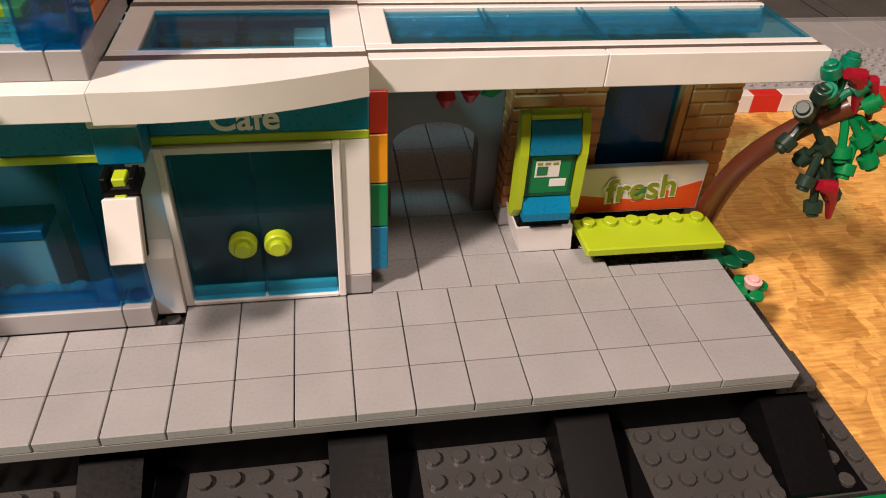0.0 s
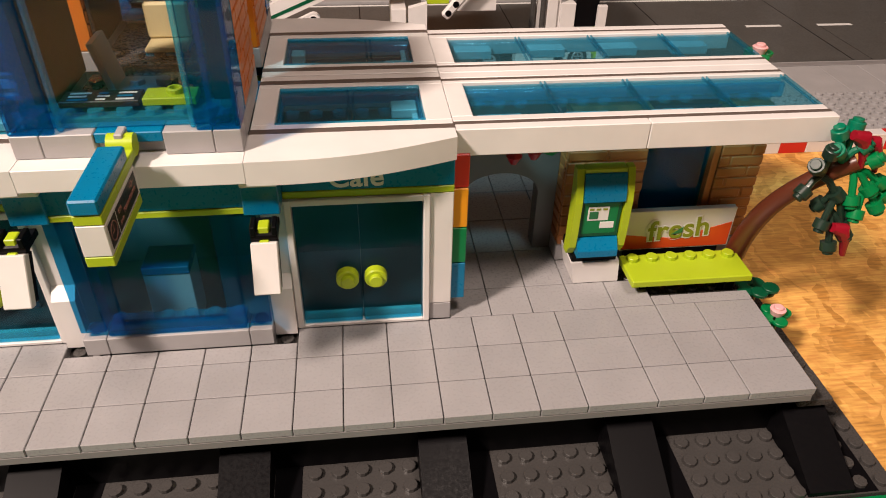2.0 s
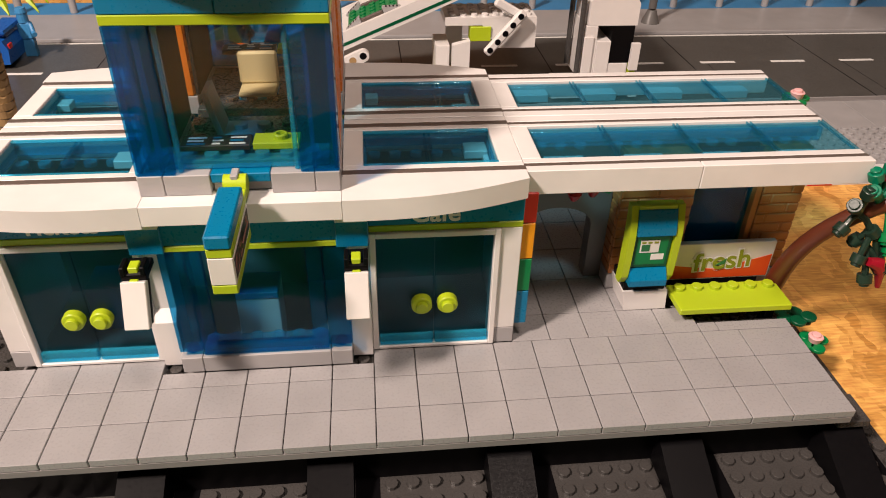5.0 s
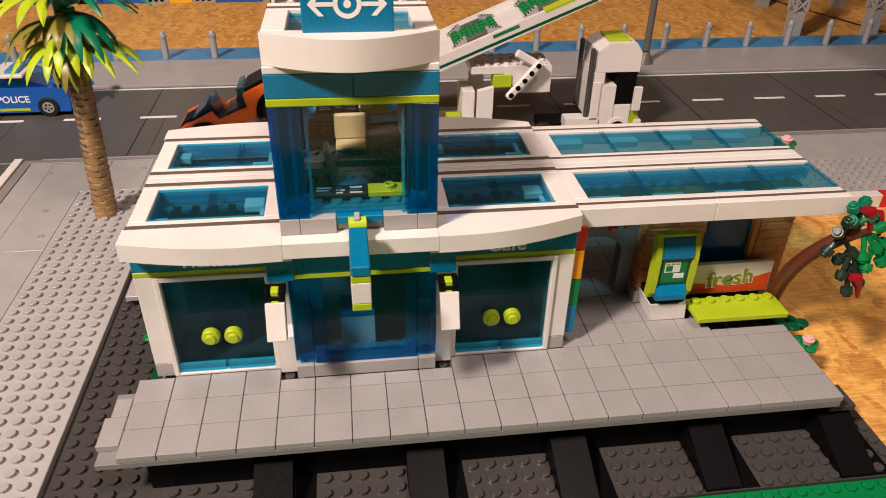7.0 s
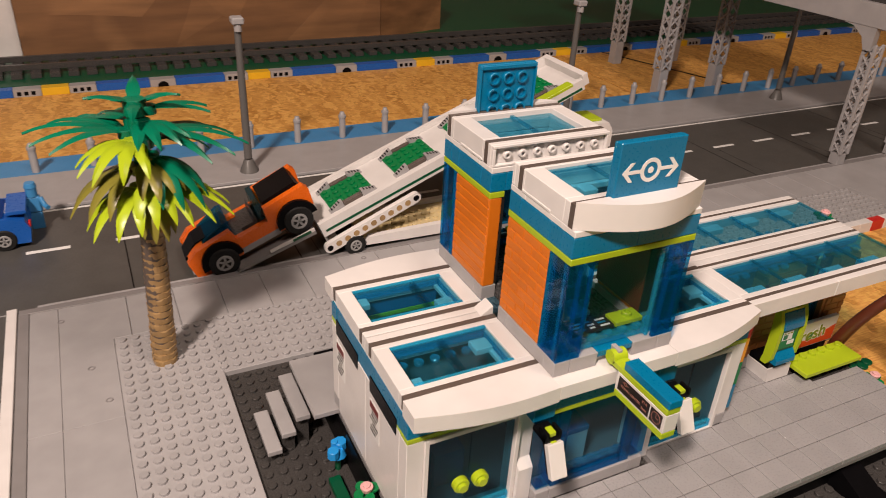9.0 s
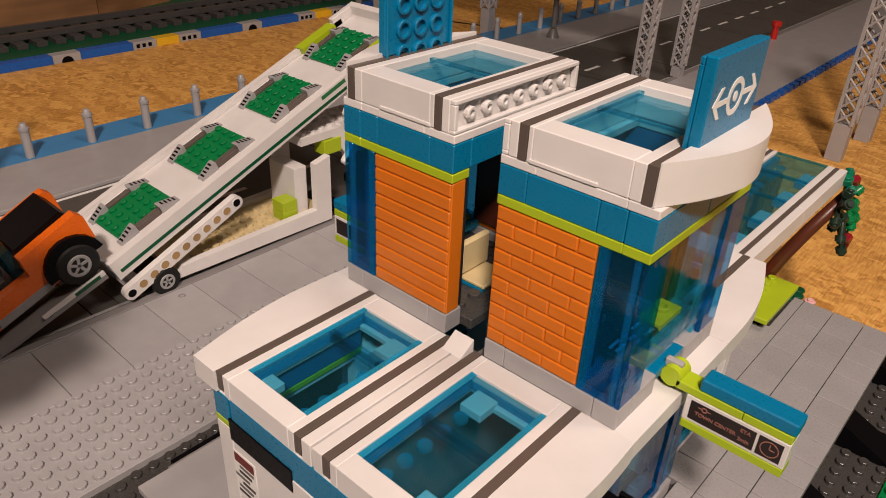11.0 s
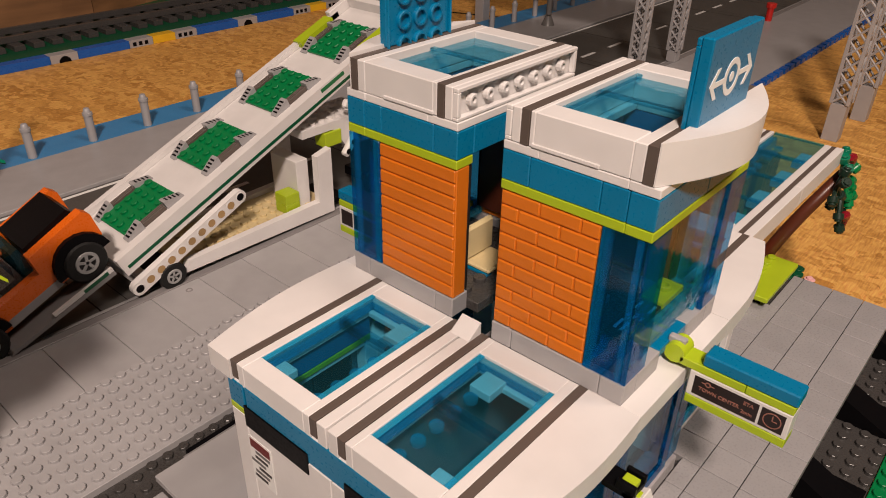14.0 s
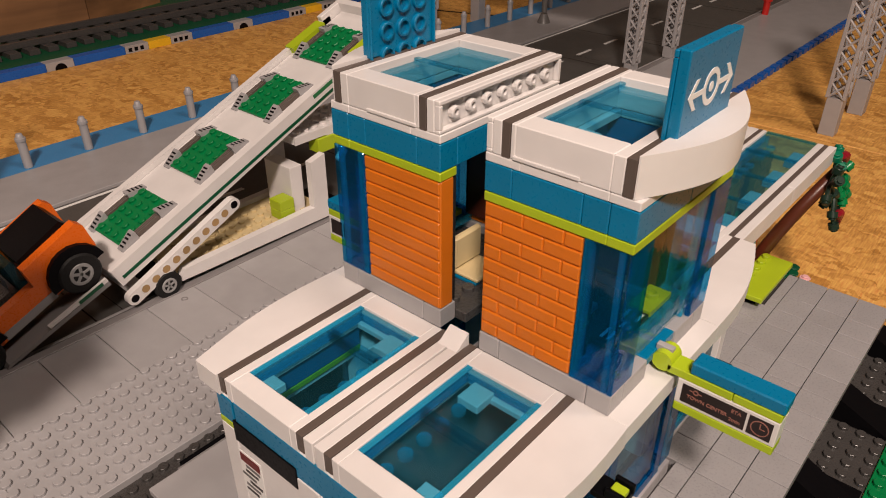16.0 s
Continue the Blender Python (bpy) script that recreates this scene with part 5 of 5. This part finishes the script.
# ---- orange car coming down the ramp ----
car = thing("orange_car", "orange open toy car with black wheel arches on a lowered ramp", "car", at=(-37, 45.5, -3.45))
mc = Matrix.Translation((-38.15, 43.8, -0.1)) @ Matrix.Rotation(radians(-23.5), 4, "Y") @ Matrix.Scale(1.08, 4)
part("body", profile([(-6.4, -0.9), (-6.5, 1.0), (-5.4, 1.7), (-2.0, 1.9), (-1.8, 0.9), (1.3, 0.9), (1.5, 2.2), (5.6, 2.4), (5.9, 1.9), (5.7, 0.3), (5.0, -0.6)], 0.0, 0.75, mc), CARORANGE, car)
part("body_far", profile([(-6.4, -0.9), (-6.5, 1.0), (-5.4, 1.7), (-2.0, 1.9), (-1.8, 0.9), (1.3, 0.9), (1.5, 2.2), (5.6, 2.4), (5.9, 1.9), (5.7, 0.3), (5.0, -0.6)], 4.45, 5.2, mc), CARORANGE, car)
part("chassis", profile([(-6.0, -0.9), (-6.2, 0.6), (5.6, 0.6), (5.0, -0.7)], 0.76, 4.44, mc), DGREY, car)
part("bonnet", profile([(-6.3, 0.62), (-6.3, 1.1), (-5.4, 1.6), (-4.6, 1.7), (-4.6, 0.62)], 0.76, 4.44, mc), CARORANGE, car)
part("windscreen", profile([(-4.5, 0.9), (-4.5, 1.75), (-2.2, 2.6), (-1.7, 2.5), (-1.9, 0.9)], 0.8, 4.4, mc), GLASS_B, car, "dark blue clear windscreen")
part("bonnet_mark", profile([(-6.55, 0.2), (-6.6, 0.9), (-5.2, 1.85), (-2.4, 1.98), (-2.4, 1.9), (-5.2, 1.72)], 1.4, 3.8, mc), BLACK, car)
part("rear_deck", profile([(1.6, 0.7), (1.7, 2.5), (5.1, 2.75), (5.4, 2.0), (5.4, 0.7)], 0.77, 4.43, mc), BLACK, car, "black rear deck")
part("roll_bar", profile([(0.6, 0.7), (1.0, 2.7), (1.5, 2.7), (1.5, 0.7)], 0.77, 4.43, mc), GLASS_T, car)
part("seat", profile([(-1.0, 0.62), (-1.0, 1.1), (0.2, 1.1), (0.5, 1.9), (0.58, 1.9), (0.58, 0.62)], 1.0, 4.2, mc), DGREY, car)
for x in (-3.75, 3.75):
    arch = []
    for k in range(11):
        a = math.pi * k / 10
        arch.append((x + 1.95 * math.cos(a), -0.35 + 2.0 * math.sin(a)))
    part("wheel_arch", profile(arch, -0.35, 0.9, mc), BLACK, car)
    part("wheel_arch", profile(arch, 4.3, 5.5, mc), BLACK, car)
part("bumper", profile([(-6.9, -1.2), (-6.9, -0.5), (-6.0, -0.2), (-6.0, -1.1)], 0.5, 4.7, mc), SILVER, car)
for x in (-3.75, 3.75):
    p = mc @ Vector((x, -0.05, -0.35))
    wheel(car, p.x, p.y, p.z, 1.5, 0.5)
    p = mc @ Vector((x, 5.2, -0.35))
    wheel(car, p.x, p.y, p.z, 1.5, 0.5)
part("sill", profile([(-1.9, -0.75), (-1.9, -0.2), (1.9, -0.2), (1.9, -0.75)], -0.05, 0.2, mc), SILVER, car)
doll = Mesh().cyl((-36.9, 46, 1.0), 0.5, 1.0, 12).cyl((-36.9, 46, 2.0), 0.4, 0.75, 12).cyl((-36.9, 46, 2.6), 0.46, 0.3, 12, r2=0.3)
single("toy_figure", doll, BROWN, "plain brown toy figure seated in the orange car", "figure", smooth=True)
ramp = thing("loading_ramp", "grey lowered loading ramp with a green stripe", "ramp", at=(-36, 45, -3.45))
mr = Matrix.Translation((-40.6, 42.8, -3.15)) @ Matrix.Rotation(radians(-20), 4, "Y")
for y in (0.0, 4.0):
    part("track", profile([(0, 0), (0.3, 0.25), (8.4, 0.35), (8.4, 0)], y, y + 2.2, mr), MGREY, ramp)
    part("rail", profile([(3.6, 0.36), (3.6, 0.6), (8.4, 0.65), (8.4, 0.36)], y, y + 0.25, mr), WHITE, ramp)
part("stripe", profile([(6.0, 0.36), (6.0, 0.62), (8.0, 0.64), (8.0, 0.36)], -0.03, 0.0, mr), DGREEN, ramp)

# ---- car transporter ----
trailer = thing("car_transporter", "white toy car transporter with green studded plates on its raised deck", "truck", at=(-15, 46, -3.45))
md = Matrix.Translation((-32.1, 43.2, -0.3)) @ Matrix.Rotation(radians(-22.6), 4, "Y")
L = 32.3
part("deck", Mesh().box(0, L, 0.55, 7.4, -0.4, 0.3, m=md), WHITE, trailer, "white raised deck")
part("side_rail", Mesh().prism([(0, -0.85), (0, 0.75), (L, 0.75), (L, -0.5)], 0.0, 0.5, "y", m=md), WHITE, trailer)
part("side_rail", Mesh().prism([(0, -0.7), (0, 0.75), (L - 1.5, 0.75), (L - 1.5, -0.1)], 7.45, 8.0, "y", m=md), WHITE, trailer)
part("side_stripe", Mesh().box(0.4, L - 0.3, -0.03, -0.002, -0.40, -0.12, 0.005, m=md), DGREEN, trailer, "dark green stripe")
for k in range(4):
    x = 2.0 + 7.7 * k
    p = part("deck_plate", Mesh().box(x, x + 4.9, 1.95, 6.2, 0.31, 0.5, m=md), GREEN, trailer, "green studded deck plate")
    studs = Mesh()
    for i in range(5):
        for j in range(4):
            studs.cyl((x + 0.5 + i, 2.55 + j, 0.5), 0.3, 0.2, 10, m=md)
    part("studs", studs, GREEN, p)
    for y in (1.45, 5.95):
        for a, s in ((x - 0.25, 1), (x + 5.15, -1)):
            stop = Mesh().prism([(a, 0.31), (a, 0.42), (a + s * 1.45, 0.98), (a + s * 1.6, 0.98), (a + s * 1.6, 0.31)], y, y + 0.75, "y", m=md)
            part("wheel_clip", stop, LGREY, p, "grey slotted wheel stop")
            for k2 in range(4):
                u = 0.22 + 0.31 * k2
                z0 = 0.43 + 0.386 * u
                part("stop_slot", Mesh().prism([(a + s * u, z0), (a + s * (u + 0.14), z0 + 0.054), (a + s * (u + 0.14), z0 + 0.066), (a + s * u, z0 + 0.012)], y + 0.12, y + 0.63, "y", m=md), BLACK, p)
        bar = Mesh()
        for k2 in range(3):
            bar.box(x + 1.4, x + 3.5, y + 0.08 + 0.2 * k2, y + 0.2 + 0.2 * k2, 0.31, 0.72, 0.02, m=md)
        part("wheel_bar", bar, STRIPE, p, "dark ribbed bar")
part("lime_panel", Mesh().prism([(25.4, 0.31), (25.4, 0.9), (29.6, 0.9), (29.6, 0.31)], 6.9, 8.05, "y", m=md), LIME, trailer)
part("lime_panel", Mesh().box(26.8, 31.0, -0.02, 1.1, 0.5, 0.82, m=md), LIME, trailer)
part("front_lip", Mesh().box(L, L + 0.7, 0.0, 8.0, -0.1, 1.2, m=md).box(L - 2.5, L, 7.45, 8.0, -0.1, 1.2, m=md), WHITE, trailer)
part("rail_mark", Mesh().box(21.2, 24.0, -0.02, 0.0, 0.25, 0.6, 0.005, m=md), PRINT_G, trailer, "dark green mark")
ma = Matrix.Translation((-31.4, 42.6, -2.1)) @ Matrix.Rotation(radians(-23.9), 4, "Y")
outline = []
for k in range(11):
    a = math.pi * (0.5 + k / 10)
    outline.append((0.55 * math.cos(a), 0.55 * math.sin(a)))
for k in range(11):
    a = math.pi * (1.5 + k / 10)
    outline.append((10.2 + 0.55 * math.cos(a), 0.55 * math.sin(a)))
beam = part("lift_beam", Mesh().prism(outline, 0.0, 0.6, "y", m=ma), WHITE, trailer, "white perforated lift beam")
for k in range(11):
    mk = ma @ Matrix.Translation((1.02 * k, 0.0, 0)) @ Matrix.Rotation(radians(90), 4, "X")
    part("beam_hole", Mesh().cyl((0, 0, 0), 0.42, 0.03, 14, m=mk, hollow=0.33), WHITE, beam)
    # flat disc whose dark colour is the shade inside the hole
    part("beam_bore", Mesh().cyl((0, 0, 0), 0.33, 0.012, 12, m=mk, b=0.003), DTAN if 0 < k < 10 else BLACK, beam)
part("bed", Mesh().prism([(-27.6, -2.6), (-27.1, -1.7), (-14.0, -1.5), (-14.0, 2.8), (-12.4, 3.2), (-12.4, -2.9)], 42.8, 43.5, "y"), WHITE, trailer, "white lower bed side")
part("bed", Mesh().prism([(-27.6, -2.6), (-27.1, -1.7), (-14.0, -1.5), (-14.0, 2.8), (-12.4, 3.2), (-12.4, -2.9)], 48.5, 49.2, "y"), WHITE, trailer)
part("bed_plate", Mesh().box(-27.6, -12.5, 43.5, 48.5, -2.4, -1.95).studs(-26, -14, 43.6, 48, -1.95), TAN, trailer, "pale studded lower bed")
part("under_frame", Mesh().box(-30, -10, 44, 48, -3.0, -2.45), BLACK, trailer)
part("strut", Mesh().box(-15.4, -14.1, 44, 47.5, -1.95, 2.4), WHITE, trailer)
part("strut_foot", Mesh().box(-17.0, -15.5, 43.7, 45.2, -1.94, -1.1).box(-17.0, -15.5, 43.7, 45.2, -1.08, -0.2), LIME, trailer)
part("neck", Mesh().prism([(-14.6, 4.3), (-14.6, 5.0), (-6.2, 5.0), (-6.2, 2.2), (-9.6, 2.2), (-11.2, 4.3)], 43.8, 48.2, "y").studs(-14.4, -6.4, 44, 48, 5.0), WHITE, trailer, "white studded gooseneck")
part("neck_lime", Mesh().box(-12.3, -10.4, 43.6, 45.0, 2.9, 4.2), LIME, trailer)
ml = Matrix.Translation((-10.2, 43.1, 6.6)) @ Matrix.Rotation(radians(29), 4, "Y")
part("link", Mesh().box(0, 3.0, 0, 0.55, -0.4, 0.4, 0.2, m=ml), WHITE, trailer)
ml2 = Matrix.Translation((-7.9, 42.5, 5.5)) @ Matrix.Rotation(radians(131), 4, "Y")
part("link", Mesh().box(-0.4, 4.6, 0, 0.55, -0.42, 0.42, 0.2, m=ml2), WHITE, trailer)
for k in range(5):
    part("link_bore", Mesh().cyl((0, 0, 0), 0.28, 0.02, 12, m=ml2 @ Matrix.Translation((0.1 + k, 0.0, 0)) @ Matrix.Rotation(radians(90), 4, "X"), b=0.004), BLACK, trailer)
for y in (43.1, 49.0):
    wheel(trailer, -28.7, y, -2.25, 1.1, 0.6)
wheel(trailer, -6.6, 43.9, -2.3, 1.15, 0.6)
part("rear_guard", Mesh().box(-31.0, -30.0, 43.3, 49, -2.7, -1.9), WHITE, trailer)

# ---- truck cab ----
cab = thing("truck_cab", "white and lime toy truck cab with black windows on the road", "truck", at=(2, 45.5, -3.45))
part("roof", Mesh().prism([(-1.2, 4.0), (-1.2, 6.2), (0.0, 7.0), (3.6, 7.0), (4.4, 6.0), (4.4, 4.0)], 43.2, 47.8, "y"), WHITE, cab, "white roof fairing")
part("roof_top", Mesh().box(0.2, 3.0, 44, 47, 7.01, 7.3), LIME, cab)
part("rear_wall", Mesh().box(-1.3, 0.0, 43.2, 47.8, -1.5, 3.95), WHITE, cab)
part("sleeper", Mesh().box(-1.5, -0.4, 43.0, 43.19, -1.2, 3.0).box(0.0, 1.6, 43.0, 47.9, -2.0, 2.6), WHITE, cab)
part("door", Mesh().box(1.62, 3.9, 43.1, 43.5, -1.9, 0.4), WHITE, cab)
part("window", Mesh().box(1.62, 4.2, 43.2, 47.8, 0.45, 3.95), BLACK, cab, "black cab window")
part("mirror", Mesh().box(3.9, 4.9, 42.5, 42.95, -0.1, 2.5), WHITE, cab)
part("front", Mesh().prism([(3.9, -2.6), (3.9, 0.4), (4.6, 0.4), (5.2, -1.0), (5.2, -2.6)], 43.2, 47.8, "y"), LIME, cab, "lime front panel")
part("bumper", Mesh().box(4.6, 5.6, 43.0, 48, -3.0, -1.4), WHITE, cab)
arc = [(2.4 + 1.6 * math.cos(math.pi * k / 10), -2.5 + 1.5 * math.sin(math.pi * k / 10)) for k in range(11)] + [(2.4 + 1.15 * math.cos(math.pi * (10 - k) / 10), -2.5 + 1.1 * math.sin(math.pi * (10 - k) / 10)) for k in range(11)]
part("mudguard", Mesh().prism(arc, 42.9, 43.9, "y"), WHITE, cab)
wheel(cab, 2.4, 43.8, -2.4, 1.05, 0.7)
wheel(cab, 2.4, 48.0, -2.4, 1.05, 0.7)
part("tank", Mesh().box(-4.6, -0.2, 43.0, 44.6, -3.0, -1.0), WHITE, cab)
part("chassis", Mesh().box(-7.5, 4.5, 44.2, 47, -2.8, -1.9), BLACK, cab)
part("exhaust", Mesh().cyl((-1.8, 43.6, -1.0), 0.3, 7.4, 12), DGREY, cab, smooth=True)
part("exhaust", Mesh().cyl((-1.8, 47.4, -1.0), 0.3, 7.4, 12), DGREY, cab, smooth=True)

for ob in cab.children:
    ob.location = (-0.55 * U, 0.9 * U, 0.04 * U)
    if not ob.name.startswith("wheel"):
        ob.data.transform(Matrix.Diagonal((0.84, 1, 1, 1)))

# ---- police car ----
police = thing("police_car", "blue toy police car with white bonnet and a lime stripe", "car", at=(-61.5, 55.5, -3.45))
out = [(-70.0, -2.9), (-70.2, -1.3), (-68.5, -0.5), (-65.2, -0.2), (-57.6, -0.1), (-55.9, -0.5), (-55.5, -1.4), (-55.7, -2.9)]
part("body", Mesh().prism(out, 53.0, 58.4, "y"), BLUE, police)
part("cabin", Mesh().prism([(-65.6, -0.18), (-63.4, 0.9), (-60.0, 0.9), (-57.6, -0.1)], 53.4, 58.0, "y"), GLASS_B, police, "blue clear cabin")
part("roof", Mesh().box(-63.6, -60.0, 53.3, 58.1, 0.91, 1.3, 0.08), WHITE, police)
part("rear_stripe", Mesh().prism([(-57.6, -0.09), (-57.6, -0.02), (-56.0, -0.40), (-56.0, -0.48)], 54.6, 56.8, "y"), WHITE, police)
part("rear_spoiler", Mesh().box(-57.4, -55.6, 53.4, 58.0, 0.1, 0.5).box(-56.4, -56.0, 54, 54.4, -0.3, 0.1).box(-56.4, -56.0, 57, 57.4, -0.3, 0.1), BLUE, police)
part("bonnet", Mesh().box(-69.4, -66.0, 54, 57.4, -0.55, -0.18), WHITE, police)
part("lime_stripe", Mesh().box(-63.2, -60.0, 52.96, 53.0, -2.7, -2.4, 0.004), LIME, police)
words("side_words", "POLICE", 1.05, PRINT_W, police, Matrix.Translation((-61.5, 52.98, -1.4)) @ face)
part("light_bar", Mesh().box(-62, -60.6, 53.9, 57.5, 1.31, 1.6), SKYBLUE, police)
part("tail_lamp", Mesh().box(-55.65, -55.45, 53.4, 54.2, -1.4, -0.9), RED, police)
for x in (-66.2, -58.0):
    for y in (53.35, 58.6):
        wheel(police, x, y, -2.35, 1.15, 0.5)
police.location += Vector((-2.7 * U, 2.5 * U, 0.05 * U))
fig = Mesh().box(-54.4, -53.2, 56.9, 57.6, -3.45, -1.6).box(-54.5, -53.1, 56.8, 57.7, -1.58, 0.2, 0.15).cyl((-53.8, 57.25, 0.2), 0.55, 1.0, 14).cyl((-53.8, 57.25, 1.2), 0.62, 0.5, 14, r2=0.5)
fig.tube([(-53.1, 57.0, 0.0), (-52.8, 56.5, -0.7), (-52.5, 56.0, -0.8)], [0.25, 0.25, 0.25])
fig.v = [(x - 4.0, y + 2.6, z + 0.06) for x, y, z in fig.v]
single("toy_figure", fig, SKYBLUE, "plain blue toy figure standing by the police car", "figure")


# ---- lattice masts ----
def mast(x, y, z, w, h, foot=4.5):
    t = thing("lattice_mast", "tall light grey lattice mast on a block foot", "mast", "lattice masts", (x, y, z))
    part("foot", Mesh().box(x - w, x + w, y - w, y + w, z, z + foot), LGREY, t)
    for a in (-1, 1):
        for b in (-1, 1):
            part("leg", Mesh().box(x + a * w - 0.2, x + a * w + 0.2, y + b * w - 0.2, y + b * w + 0.2, z + foot, z + h), LGREY, t)
    n = round((h - foot) / (2 * w))
    for k in range(n):
        z0, z1 = z + foot + k * (h - foot) / n, z + foot + (k + 1) * (h - foot) / n
        for b in (-1, 1):
            for p, q in (((x - w, y + b * w, z0), (x + w, y + b * w, z1)), ((x + w, y + b * w, z0), (x - w, y + b * w, z1)), ((x + b * w, y - w, z0), (x + b * w, y + w, z1)), ((x + b * w, y + w, z0), (x + b * w, y - w, z1))):
                part("brace", Mesh().tube([p, q], [0.15, 0.15], 6), LGREY, t)
    return t


mast(41.9, 15.4, -4.05, 0.9, 26)
mast(51.7, 14.8, -4.05, 0.9, 26)
mast(44.6, 43.2, -3.2, 0.75, 17, 1.6)
mast(56.4, 43.0, -3.2, 0.75, 17, 1.6)
viaduct = thing("elevated_track", "light grey elevated track deck carried by lattice masts over the road", "bridge", at=(49, 70, 15.2))
part("deck", Mesh().box(43.8, 57.4, 41.5, 122, 17.0, 18.2), LGREY, viaduct)
for x in (43.2, 56.8):
    part("side_beam", Mesh().box(x, x + 1.2, 41.2, 122, 16.0, 18.9), LGREY, viaduct)
    part("arch_bracket", Mesh().prism([(42.8, 13.0), (43.9, 13.0), (44.6, 14.6), (46.2, 15.7), (48.0, 15.98), (42.8, 15.98)], x + 0.1, x + 1.1, "x"), LGREY, viaduct)
for x in (47.7, 52.7):
    part("track_rail", Mesh().box(x, x + 0.5, 41.6, 122, 18.21, 18.9), DGREY, viaduct)
mast(49.4, 101, -4.05, 0.95, 20)
mast(43.5, 80.6, -4.05, 0.95, 20)
mast(63.4, 99.5, -4.05, 0.95, 20)
mast(57.2, 81, -4.05, 0.95, 20)
single("red_marker", Mesh().cyl((94, 42, -3.2), 0.6, 2.4, 10).cyl((94, 42, -0.8), 0.9, 0.8, 10), RED, "small red marker on the far pavement", "marker", smooth=True)

# ---- behind the layout ----
box_ = thing("cardboard_box", "large plain brown board standing behind the tracks", "board", at=(-20, 128, -2.8))
part("side", Mesh().box(-60, 7.5, 128, 130, -2.8, 62), CARD, box_)
part("lid", Mesh().prism([(7.6, 128), (24, 133), (24, 146), (7.6, 146)], -2.8, 7), CARD, box_)
single("cabinet_dark", Mesh().box(-76.5, -68.5, 129, 145, -2.8, 60), BROWN, "dark brown cabinet behind the tracks", "cabinet")
single("screen_far", Mesh().box(-92, -77, 130, 131, -2.8, 50), SKYBLUE, "pale blue panel behind the tracks", "panel")
single("panel_white", Mesh().box(-68.3, -60.2, 130, 132, -2.8, 60), WHITE, "white panel behind the tracks", "panel")
